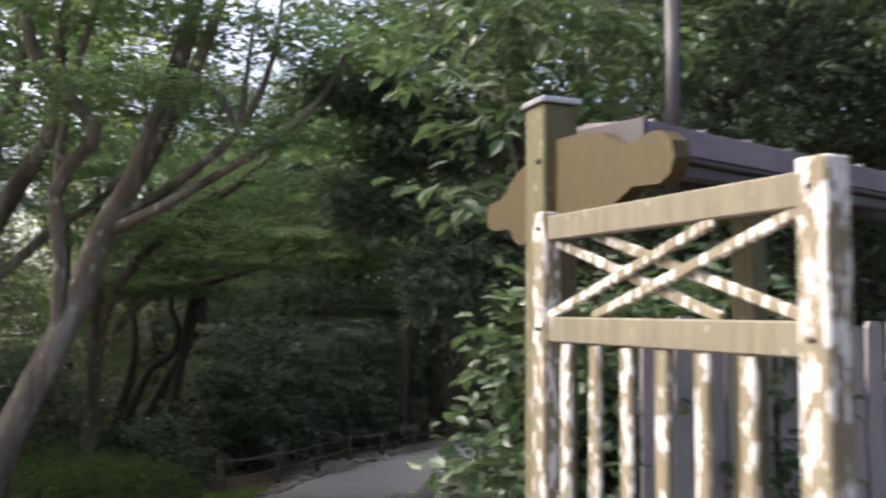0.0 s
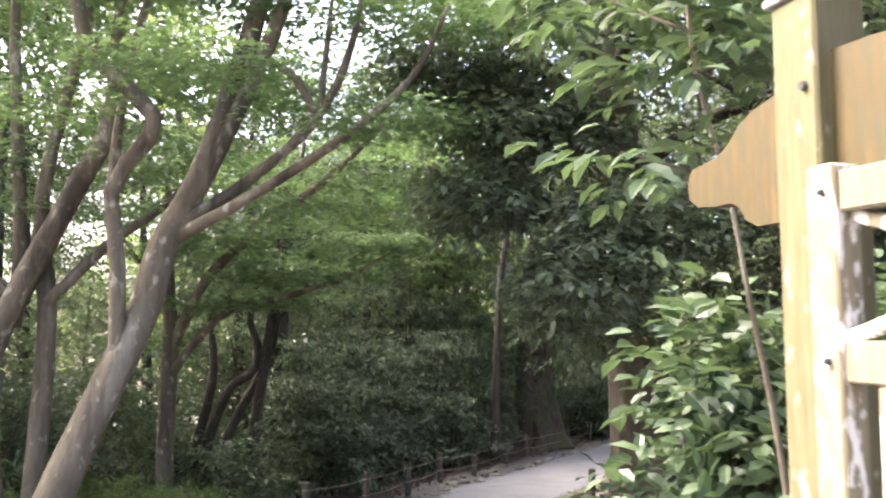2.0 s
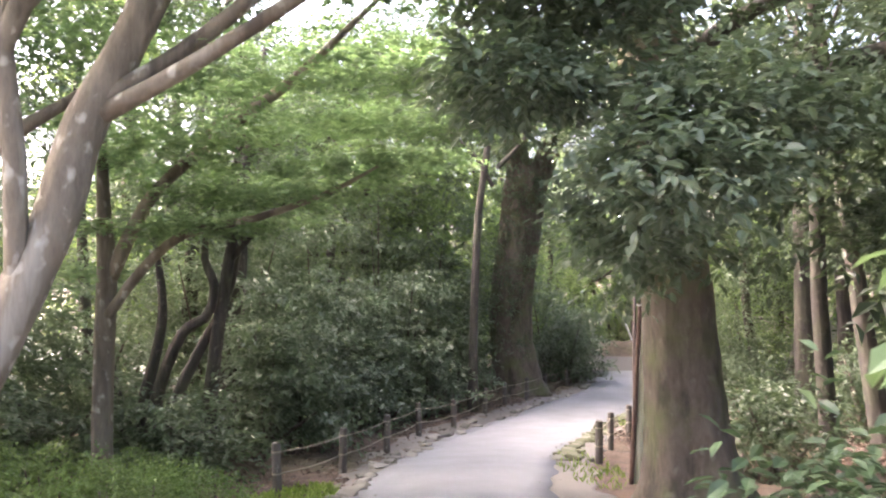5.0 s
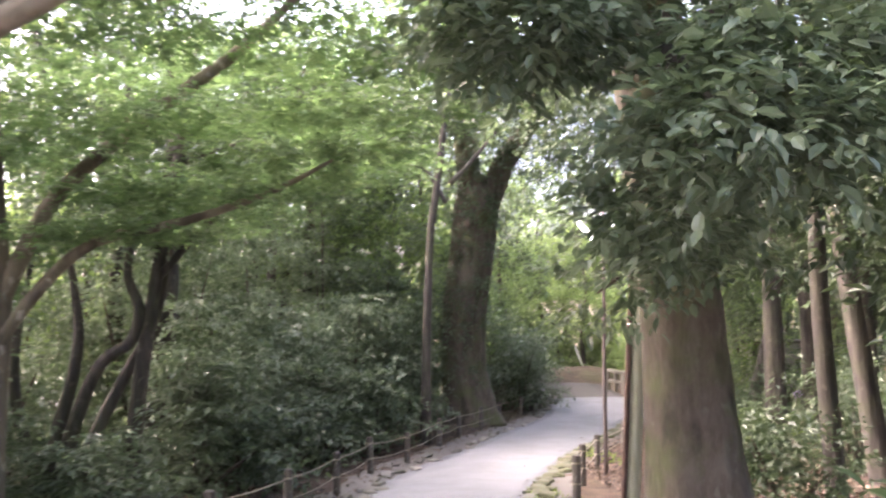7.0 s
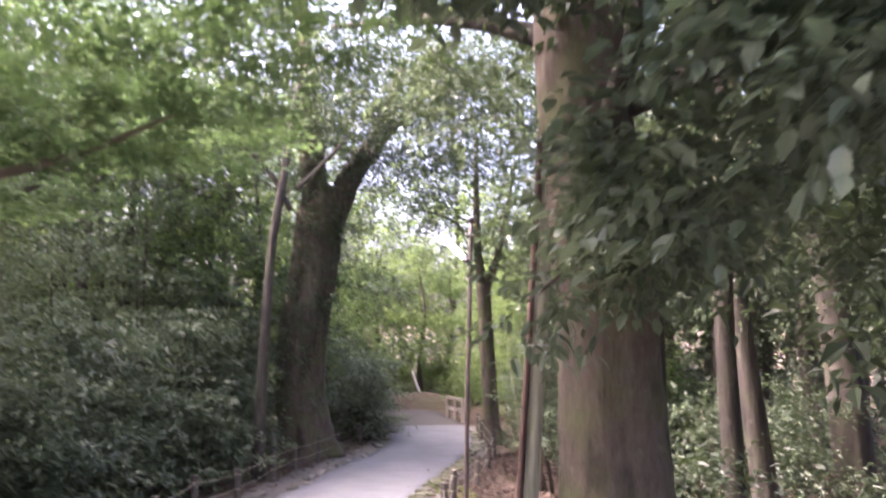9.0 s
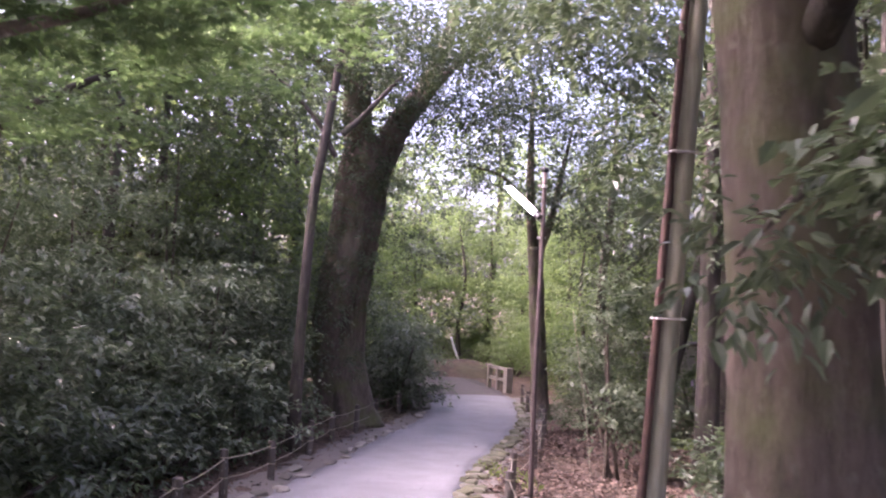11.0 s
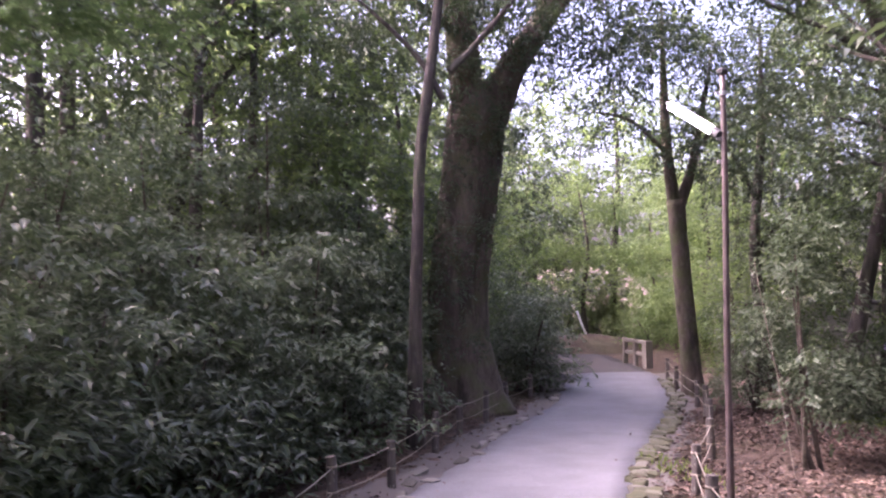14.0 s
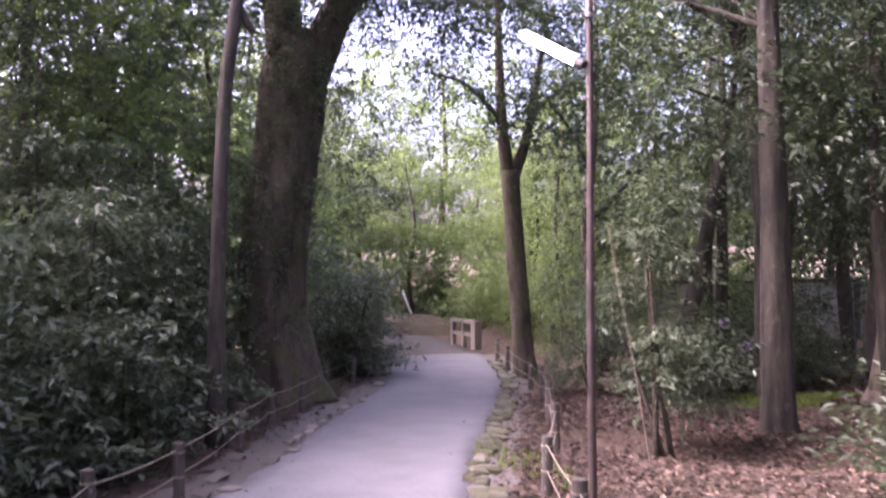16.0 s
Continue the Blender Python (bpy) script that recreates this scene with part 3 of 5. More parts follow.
m3 = thing("maple_tree", -4.25, 11.0, gz(-4.25, 11.0) - 0.05, "slender maple spreading flat layers of bright green leaves", "tree", "maples by the path")
limb(m3, [(-4.3, 11.0, -0.9, 0.14), (-4.3, 11.0, -0.3, 0.1), (-4.28, 11.0, 0.6, 0.095), (-4.25, 11.0, 1.3, 0.09), (-4.3, 11.05, 2.1, 0.06), (-4.35, 11.1, 3.2, 0.03)], name="trunk", sides=12, n=24)
limb(m3, [(-4.22, 10.95, 0.95, 0.05), (-3.9, 10.9, 1.35, 0.048), (-3.5, 10.9, 1.68, 0.042), (-2.85, 10.9, 1.82, 0.034), (-2.2, 11.0, 2.05, 0.025), (-1.75, 11.1, 2.3, 0.012)])
limb(m3, [(-4.22, 11.0, 1.3, 0.07), (-3.95, 11.0, 1.85, 0.062), (-3.75, 11.05, 2.15, 0.058), (-3.25, 11.1, 2.6, 0.055), (-2.55, 11.1, 3.1, 0.048), (-2.0, 11.1, 3.6, 0.03), (-1.4, 11.2, 4.2, 0.015)])
limb(m3, [(-3.6, 11.05, 2.25, 0.035), (-3.3, 11.3, 2.75, 0.03), (-2.8, 11.6, 3.1, 0.015)])
maple_fans(m3, 13, [(-3.6, 10.9, 1.75, 0.9, 0.8), (-2.8, 10.9, 2.05, 1.0, 0.8), (-2.0, 11.1, 2.35, 0.9, 0.8), (-3.9, 11.2, 2.4, 1.1, 0.9), (-2.6, 11.4, 2.75, 1.1, 0.9), (-3.2, 11.6, 3.3, 1.3, 1.1), (-1.7, 11.3, 3.1, 0.9, 0.8), (-1.4, 11.8, 3.7, 1.0, 0.9), (-4.6, 11.2, 1.35, 0.6, 0.6), (-2.4, 12.2, 2.3, 1.0, 0.9), (-1.6, 12.8, 2.6, 0.8, 0.7), (-3.4, 12.2, 1.9, 1.0, 0.9), (-5.2, 11.4, 2.9, 1.1, 1.0), (-3.2, 10.2, 2.5, 0.8, 0.6), (-1.2, 10.6, 2.6, 0.8, 0.6), (-0.9, 11.4, 3.2, 0.8, 0.7), (-4.8, 10.6, 3.6, 1.2, 1.0), (-2.4, 11.0, 4.3, 1.5, 1.2)], 2500, 0.066)

m4 = thing("maple_tree", -4.6, 15.0, gz(-4.6, 15.0) - 0.05, "maple with sunlit yellow-green leaves above dark shrubs", "tree", "maples by the path")
limb(m4, [(-4.6, 15.0, -1.4, 0.12), (-4.4, 15.0, 0.4, 0.09), (-4.1, 15.0, 2.2, 0.07), (-3.7, 15.0, 4.4, 0.03)], DARK_BARK, "trunk", 12, 20)
limb(m4, [(-4.3, 15.0, 1.4, 0.05), (-3.4, 14.9, 2.3, 0.04), (-2.3, 15.0, 2.9, 0.015)], DARK_BARK)
maple_fans(m4, 14, [(-3.4, 15.0, 2.3, 1.4, 1.1), (-2.4, 15.2, 2.8, 1.3, 1.1), (-4.4, 15.2, 2.6, 1.3, 1.2), (-3.3, 15.4, 3.5, 1.7, 1.4), (-2.0, 16.0, 3.6, 1.2, 1.1), (-4.8, 15.6, 4.1, 1.7, 1.4), (-3.0, 16.2, 4.6, 1.8, 1.6), (-5.8, 15.2, 3.2, 1.2, 1.1)], 1400, 0.078, 11, 0.36)


def azalea(x, y, w, h, seed):
    g = np.random.default_rng(seed)
    tree = thing("azalea_bush", x, y, gz(x, y) - 0.02, "low clipped azalea with fresh light green leaves", "shrub", "azalea bed")
    for k in range(3):
        a = g.uniform(0, 6.28)
        grow(tree, [(0, 0, 0, 0.018), (0.2 * np.cos(a), 0.2 * np.sin(a), h * 0.5, 0.013), (0.4 * w * np.cos(a), 0.4 * w * np.sin(a), h * 0.85, 0.006)], TWIG, "stem", 5, 6, seed + k)
    part("crown", crown_mesh("crown", seed, [(0, 0, h * 0.5, w * 0.8, w * 0.8, h * 0.5), (w * 0.35, 0.1, h * 0.55, w * 0.5, w * 0.55, h * 0.42), (-w * 0.35, -0.1, h * 0.55, w * 0.5, w * 0.55, h * 0.45)], 620, 9, 0.11, 0.04, AZALEA_LEAF, SIMPLE, 0.5, 0.2, 0.0, 0.6), tree)


for k, (x, y, w, h) in enumerate([(-3.25, 8.9, 0.6, 0.62), (-3.9, 8.3, 0.6, 0.5), (-4.0, 9.4, 0.7, 0.66), (-3.1, 9.7, 0.55, 0.5), (-4.9, 8.9, 0.7, 0.6), (-4.8, 9.9, 0.7, 0.6), (-3.7, 10.3, 0.6, 0.55), (-5.7, 9.4, 0.7, 0.62), (-5.6, 8.2, 0.7, 0.6), (-5.6, 10.5, 0.7, 0.7)]):
    azalea(x, y, w, h, 40 + k)

# ---- left side: evergreen thicket behind the rope fence ----
DARK_LABEL = "dense dark evergreen camellia with glossy leaves behind the rope fence"
for k, (x, y, h, r) in enumerate([(-4.6, 13.7, 0.9, 0.7), (-3.9, 15.8, 1.9, 0.9), (-4.0, 17.4, 2.7, 1.25), (-3.5, 19.4, 2.9, 1.3), (-3.0, 21.2, 2.6, 1.25), (-2.5, 23.0, 3.0, 1.3), (-1.9, 24.9, 2.9, 1.2), (-5.6, 18.6, 3.3, 1.5), (-5.0, 21.0, 3.8, 1.6),
                                  (-4.3, 23.4, 4.0, 1.6), (-3.2, 26.2, 4.2, 1.6), (-1.2, 27.6, 3.0, 1.2), (1.9, 30.2, 2.3, 0.95), (1.3, 31.5, 3.0, 1.1), (2.2, 33.0, 2.2, 1.0), (-6.8, 16.4, 2.2, 1.3), (-6.6, 11.6, 1.5, 1.0), (-7.6, 9.6, 1.6, 1.1), (-6.9, 13.4, 1.6, 1.0), (-8.8, 13.0, 2.0, 1.2), (-8.6, 7.6, 1.8, 1.1), (-7.4, 20.0, 3.2, 1.6), (-5.3, 19.4, 4.0, 1.4), (-4.3, 21.8, 4.6, 1.4), (-3.3, 25.2, 5.8, 1.5), (-2.1, 28.4, 5.6, 1.4), (-6.0, 10.3, 2.3, 1.0), (-7.6, 12.2, 2.9, 1.2), (-6.1, 13.4, 2.5, 1.1), (-7.4, 15.0, 3.6, 1.2)]):
    shrub(x, y, h, r, 60 + k, CAMELLIA_LEAF, DARK_LABEL, "shrub", "evergreen thicket", 0.14, int(430 * r), 9, 0.06, 0.42, FULL if x > -4.1 else SIMPLE, 4, 0.75, 0.15, 0.3)
for k, (x, y) in enumerate([(-3.1, 18.6), (-2.6, 20.0), (-1.9, 21.6), (-3.6, 16.6), (-1.35, 23.6)]):
    shrub(x, y, 1.3 if k < 4 else 1.8, 0.75, 90 + k, CAMELLIA_LEAF, "low evergreen shrub with pale glossy leaves overhanging the rope", "shrub", "evergreen thicket", 0.14, 150, 9, 0.15, 0.4, FULL, 4, 0.75, 0.15, 0.26)

for k, (x, y, h, r, lx) in enumerate([(-5.0, 17.7, 6.8, 0.22, 0.3), (-7.2, 17.5, 7, 0.11, -0.4), (-6.2, 19.5, 7.5, 0.16, 0.2), (-8.2, 15.0, 7, 0.12, -0.3), (-7.6, 12.5, 7.0, 0.11, 0.4), (-8.8, 11.0, 7.5, 0.13, 0.3), (-4.6, 25.0, 8, 0.14, 0.3), (-5.9, 22.6, 8, 0.17, -0.3)]):
    wood_tree(x, y, h, r, 120 + k, DARK_BARK, "dark thin evergreen trunk with a loose leafy crown", [(lx * 0.9, 0, h * 0.62, 1.5, 1.5, 0.9), (lx + 0.8, 0.4, h * 0.8, 1.5, 1.5, 1.0), (lx - 0.7, -0.3, h * 0.95, 1.6, 1.6, 1.0)], OAK_LEAF, 0.13, 420, 9, (lx, 0.2), 6, "trees behind the thicket", gaps=0.4)

twisted = thing("twisted_tree", -5.4, 15.0, gz(-5.4, 15.0) - 0.05, "dark old shrub tree with several twisted stems from one base", "tree", "trees behind the thicket")
for k, stem in enumerate(([(-5.45, 15.0, -1.2, 0.13), (-5.4, 15.0, -0.4, 0.085), (-5.2, 15.0, 0.4, 0.07), (-5.15, 15.0, 1.0, 0.06), (-5.3, 15.1, 1.9, 0.03)], [(-5.35, 15.0, -1.2, 0.14), (-5.2, 14.95, -0.3, 0.09), (-4.85, 14.9, 0.5, 0.075), (-4.5, 14.9, 0.75, 0.07), (-4.4, 14.9, 1.15, 0.065), (-4.55, 14.95, 1.6, 0.05), (-4.4, 15.0, 2.3, 0.02)],
                          [(-5.25, 15.0, -1.2, 0.12), (-4.95, 15.1, -0.3, 0.085), (-4.65, 15.1, 0.3, 0.07), (-4.3, 15.2, 1.0, 0.055), (-4.1, 15.3, 1.9, 0.025)], [(-5.5, 15.0, -1.2, 0.11), (-5.8, 15.0, -0.3, 0.075), (-5.9, 15.0, 0.6, 0.06), (-5.75, 15.1, 1.7, 0.03)])):
    limb(twisted, stem, DARK_BARK, "stem", 10, 22, k)
x0, y0, z0 = twisted.location
part("crown", crown_mesh("crown", 52, [(-5.3 - x0, 0.1, 2.0 - z0, 0.8, 0.7, 0.3), (-4.4 - x0, 0, 2.2 - z0, 0.8, 0.7, 0.3), (-5.0 - x0, 0.4, 2.7 - z0, 1.0, 0.8, 0.3)], 260, 9, 0.4, 0.12, CAMELLIA_LEAF, SIMPLE, 0.45, 0.6, 0.2, 0.15), twisted)

# the tall camphor by the far fence and its slim neighbour
camphor = thing("camphor_tree", 0.25, 27.2, gz(0.25, 27.2) - 0.1, "huge old camphor with thick furrowed brown trunk beside the fence", "tree")
grow(camphor, [(0.0, 0, 0, 0.85), (-0.02, 0, 0.5, 0.62), (-0.15, 0, 1.4, 0.56), (-0.15, 0, 2.6, 0.57), (0.02, 0, 3.8, 0.56), (0.18, 0, 5.0, 0.57), (0.28, 0, 5.9, 0.52), (0.34, 0, 6.4, 0.32)], BIG_BARK, "trunk", 22, 36, 5, 0.04, 0.12)
for pts in ([(0.4, 0, 5.4, 0.38), (1.0, 0, 6.7, 0.3), (1.7, 0.2, 7.8, 0.22), (2.3, 0.3, 9.6, 0.1)], [(0.15, 0, 5.2, 0.36), (0.05, -0.1, 6.8, 0.33), (-0.1, -0.1, 8.6, 0.27), (-0.25, 0.1, 11.0, 0.1)],
            [(1.3, 0, 7.0, 0.12), (2.2, -0.6, 8.1, 0.08), (3.2, -1.2, 9.0, 0.03)], [(0.0, 0, 7.4, 0.12), (-1.4, -0.8, 8.0, 0.08), (-2.8, -1.2, 8.2, 0.03)]):
    grow(camphor, pts, BIG_BARK, "limb", 10, 16, 8)
part("crown", crown_mesh("crown", 21, [(2.0, -1.0, 7.6, 2.0, 2.2, 1.0), (-1.6, -1.4, 7.6, 1.9, 2.0, 1.0), (0.4, -1.4, 9.3, 2.8, 2.6, 1.4), (2.9, -2.6, 6.4, 1.5, 1.5, 0.8), (-2.9, -0.6, 9.2, 2.0, 2.0, 1.2), (3.4, 0.6, 9.2, 2.0, 2.2, 1.3), (0.9, -3.8, 8.0, 1.8, 1.6, 0.9), (2.4, -4.4, 7.2, 1.5, 1.4, 0.7)], 3500, 9, 0.5, 0.115, OAK_LEAF, SIMPLE, 0.45, 0.25, 0.3, 0.2, 0.0, 0.3), camphor)

part("crown", crown_mesh("crown", 28, [(0.6, 1.2, 7.4, 1.7, 1.0, 1.1), (2.6, 1.4, 7.0, 1.7, 1.2, 1.2), (-1.4, 1.2, 7.0, 1.5, 1.1, 1.0), (1.4, 1.4, 9.0, 2.2, 1.3, 1.3), (3.6, 0.4, 5.9, 1.2, 1.1, 0.7)], 900, 9, 0.5, 0.12, OAK_LEAF, SIMPLE, 0.45, 0.25, 0.3, 0.2, 0.0, 0.4), camphor)
part("leafy_sprout", crown_mesh("leafy_sprout", 30, [(-0.75, -0.6, 4.0, 0.3, 0.3, 0.35), (-0.35, -0.8, 2.6, 0.3, 0.25, 0.3), (0.45, -0.75, 3.6, 0.3, 0.25, 0.3), (0.65, -0.6, 5.3, 0.35, 0.3, 0.35), (-0.3, -0.75, 5.4, 0.35, 0.25, 0.3), (0.0, -0.8, 6.6, 0.5, 0.3, 0.4), (1.0, -0.5, 7.0, 0.5, 0.3, 0.4), (-0.95, -0.4, 3.1, 0.3, 0.3, 0.4)], 330, 8, 0.3, 0.11, CAMELLIA_LEAF, SIMPLE, 0.45, 0.5, 0.25, 0.1), camphor)
part("leafy_sprout", crown_mesh("leafy_sprout", 26, [(-0.5, -0.75, 3.4, 0.7, 0.35, 0.5), (0.5, -0.75, 2.9, 0.6, 0.35, 0.6), (0.1, -0.8, 4.5, 0.7, 0.3, 0.45), (-0.9, -0.6, 2.2, 0.5, 0.4, 0.5), (1.0, -0.5, 4.2, 0.6, 0.4, 0.6), (-0.2, -0.8, 1.5, 0.5, 0.3, 0.4), (0.3, -0.75, 5.6, 0.9, 0.35, 0.6), (1.5, -0.5, 6.5, 0.9, 0.5, 0.5), (-0.6, -0.5, 6.4, 0.8, 0.5, 0.6), (2.6, -1.2, 6.9, 1.1, 0.7, 0.4), (1.3, -0.7, 7.4, 0.8, 0.35, 0.5)], 950, 8, 0.35, 0.09, OAK_LEAF, SIMPLE, 0.45, 0.4, 0.3, 0.1), camphor)

slim = thing("slim_tree", -0.95, 22.6, gz(-0.95, 22.6) - 0.05, "slim dark tree forking high above the camellias", "tree")
grow(slim, [(0, 0, 0, 0.14), (0.03, 0, 1.6, 0.095), (0.1, 0, 3.2, 0.085), (0.18, 0, 4.4, 0.08), (0.36, 0, 5.6, 0.075), (0.6, 0, 7.4, 0.05)], DARK_BARK, "trunk", 12, 28, 4, 0.04)
grow(slim, [(0.6, 0, 5.4, 0.06), (0.95, 0.1, 5.75, 0.05), (1.6, 0.2, 6.5, 0.03)], DARK_BARK, "limb", 8, 10, 4)
grow(slim, [(0.5, 0, 5.0, 0.05), (0.1, 0.1, 5.7, 0.04), (-0.8, 0.2, 6.6, 0.02)], DARK_BARK, "limb", 8, 10, 5)
part("crown", crown_mesh("crown", 22, [(0.7, 0, 7.3, 1.6, 1.6, 0.9), (-0.8, 0.2, 6.8, 1.3, 1.3, 0.7), (1.6, 0.3, 6.8, 1.0, 1.0, 0.6)], 600, 9, 0.45, 0.11, OAK_LEAF, SIMPLE, 0.45, 0.2, 0.3, 0.2, 0.0, 0.3), slim)

# ---- right side: great evergreen with hanging leafy branches ----
big = thing("evergreen_tree", 1.06, 11.25, gz(1.06, 11.25) - 0.1, "thick old evergreen with mossy brown trunk and hanging leaves", "tree")
grow(big, [(0.08, 0, 0, 0.62), (0.05, 0, 0.35, 0.45), (0.0, 0, 0.9, 0.37), (-0.05, 0, 1.8, 0.33), (-0.14, 0, 2.8, 0.31), (-0.24, 0, 3.8, 0.3), (-0.3, 0, 5.2, 0.26), (-0.3, 0, 8.0, 0.14)], BIG_BARK, "trunk", 24, 44, 6, 0.03, 0.10)
for pts in ([(-0.15, -0.1, 3.1, 0.1), (-0.4, -1.2, 3.6, 0.07), (-0.9, -2.6, 3.4, 0.045), (-1.0, -3.6, 2.9, 0.015)], [(-0.1, -0.1, 3.4, 0.1), (0.9, -1.6, 3.8, 0.07), (1.4, -3.0, 3.6, 0.04), (1.5, -4.2, 3.1, 0.015)],
            [(-0.25, 0, 4.4, 0.12), (-1.2, -1.0, 5.2, 0.09), (-2.0, -2.0, 5.6, 0.03)], [(-0.2, 0.1, 4.0, 0.1), (0.9, 0.4, 4.8, 0.08), (2.4, 0.4, 5.2, 0.03)], [(-0.3, 0, 5.2, 0.1), (0.4, -1.8, 6.2, 0.08), (0.9, -3.4, 6.6, 0.03)]):
    grow(big, pts, DARK_BARK, "limb", 8, 14, 8)
part("crown", crown_mesh("crown", 23, [(-0.85, -2.4, 3.75, 0.9, 1.0, 0.4), (0.5, -2.9, 3.7, 0.9, 1.0, 0.45), (1.5, -3.0, 3.6, 1.1, 1.3, 0.9), (0.1, -3.2, 4.7, 1.5, 1.5, 0.8), (1.9, -2.4, 4.9, 1.5, 1.6, 0.9), (-0.7, -2.0, 5.6, 1.5, 1.6, 0.8), (2.6, -1.2, 3.6, 1.0, 1.1, 0.8), (-0.4, -1.3, 4.7, 1.0, 0.9, 0.7), (0.9, -1.6, 4.5, 1.2, 1.0, 0.9), (-1.7, -1.7, 5.1, 1.0, 1.0, 0.7), (2.5, -1.0, 4.7, 1.3, 1.3, 1.0), (0.0, -2.4, 5.8, 2.0, 1.5, 0.9), (2.5, -2.4, 6.0, 1.8, 1.6, 0.9), (-1.6, -0.6, 6.3, 1.6, 1.5, 0.8), (0.4, 0.4, 5.4, 1.4, 1.2, 0.8)], 3900, 9, 0.28, 0.096, GLOSSY_LEAF, FULL, 0.6, 0.55, 0.2, 0.15, 0.0, 0.7), big)
for k, cluster in enumerate([(-0.85, -3.65, 2.8, 0.5, 0.35, 0.26), (-0.45, -3.35, 3.15, 0.6, 0.4, 0.3), (-1.0, -2.7, 2.6, 0.35, 0.4, 0.25), (-0.5, -1.6, 2.45, 0.35, 0.4, 0.2), (-1.65, -2.8, 3.45, 0.5, 0.6, 0.22), (-1.3, -2.4, 4.15, 0.7, 0.7, 0.28), (-1.9, -2.2, 4.7, 0.7, 0.7, 0.25), (1.6, -2.6, 2.6, 0.9, 0.9, 0.45)]):
    part("crown", crown_mesh("crown", 240 + k, [cluster], int(900 * cluster[3] * cluster[4]) + 25, 8, 0.27, 0.095, GLOSSY_LEAF, FULL, 0.6, 0.45, 0.18, 0.1), big)

grow(big, [(-0.25, 0.1, 3.9, 0.09), (-0.9, 0.9, 4.3, 0.06), (-1.7, 1.9, 4.5, 0.02)], DARK_BARK, "limb", 8, 12, 9)
part("crown", crown_mesh("crown", 29, [(-1.2, 1.2, 4.1, 0.7, 0.7, 0.35), (-0.6, 1.5, 3.75, 0.45, 0.6, 0.35), (-1.9, 2.0, 4.6, 0.8, 0.8, 0.4), (-0.9, 2.0, 5.0, 0.9, 0.8, 0.4)], 330, 9, 0.28, 0.09, GLOSSY_LEAF, FULL, 0.6, 0.5, 0.2, 0.15, 0.0, 0.6), big)
shrub(0.72, 4.95, 1.75, 0.42, 31, BROAD_LEAF, "leafy bush with large fresh green leaves beside the gate", "shrub", "", 0.125, 540, 8, 0.05, 0.6, FULL, 6, 0.2, 0.35)
grow(big, [(-0.12, -0.2, 2.55, 0.03), (-0.5, -0.6, 2.4, 0.018), (-0.95, -1.0, 2.15, 0.007)], TWIG, "limb", 6, 9, 2)
part("crown", crown_mesh("crown", 27, [(-0.75, -0.9, 2.16, 0.32, 0.25, 0.18)], 26, 8, 0.28, 0.11, GLOSSY_LEAF, FULL, 0.5, 0.3, 0.4, 0.1), big)
shrub(0.5, 6.6, 0.95, 0.26, 35, BROAD_LEAF, "low bush with large pale leaves at the path edge", "shrub", "", 0.12, 120, 8, 0.15, 0.55, FULL, 5, 0.4, 0.3)
shrub(1.6, 5.5, 1.9, 0.55, 32, BROAD_LEAF, "leafy bush with large fresh green leaves beside the gate", "shrub", "", 0.125, 600, 8, 0.05, 0.6, FULL, 5, 0.2, 0.35)
over = thing("broadleaf_sapling", 0.78, 4.5, gz(0.78, 4.5) - 0.05, "young broadleaf tree with a thin pale stem behind the gate post", "tree")
limb(over, [(0.78, 4.5, -0.25, 0.02), (0.6, 4.3, 1.0, 0.012), (0.46, 4.12, 1.6, 0.009), (0.4, 4.1, 1.95, 0.008), (0.3, 4.15, 2.5, 0.007), (0.35, 4.25, 3.2, 0.006)], MAPLE_BARK, "trunk", 8, 24)
for twig in ([(0.4, 4.1, 1.95, 0.008), (0.25, 4.08, 2.02, 0.006), (0.05, 4.08, 2.08, 0.003)], [(0.33, 4.12, 2.35, 0.008), (0.6, 4.3, 2.5, 0.006), (0.8, 4.5, 2.8, 0.003)], [(0.3, 4.15, 2.5, 0.008), (0.1, 4.3, 2.65, 0.005), (-0.1, 4.4, 2.8, 0.003)]):
    limb(over, twig, TWIG, "twig", 6, 8)
ox, oy, oz = over.location
part("crown", crown_mesh("crown", 33, [(x - ox, y - oy, z - oz, a, b, c) for x, y, z, a, b, c in ((0.12, 4.1, 2.06, 0.18, 0.16, 0.08), (0.25, 4.2, 2.45, 0.32, 0.26, 0.16), (0.05, 4.4, 2.75, 0.36, 0.3, 0.18), (0.6, 4.4, 2.6, 0.36, 0.26, 0.2), (0.4, 4.3, 3.1, 0.45, 0.35, 0.2), (0.75, 4.6, 2.95, 0.4, 0.3, 0.2))], 180, 7, 0.24, 0.115, BROAD_LEAF, FULL, 0.55, 0.75, 0.18, 0.1), over)

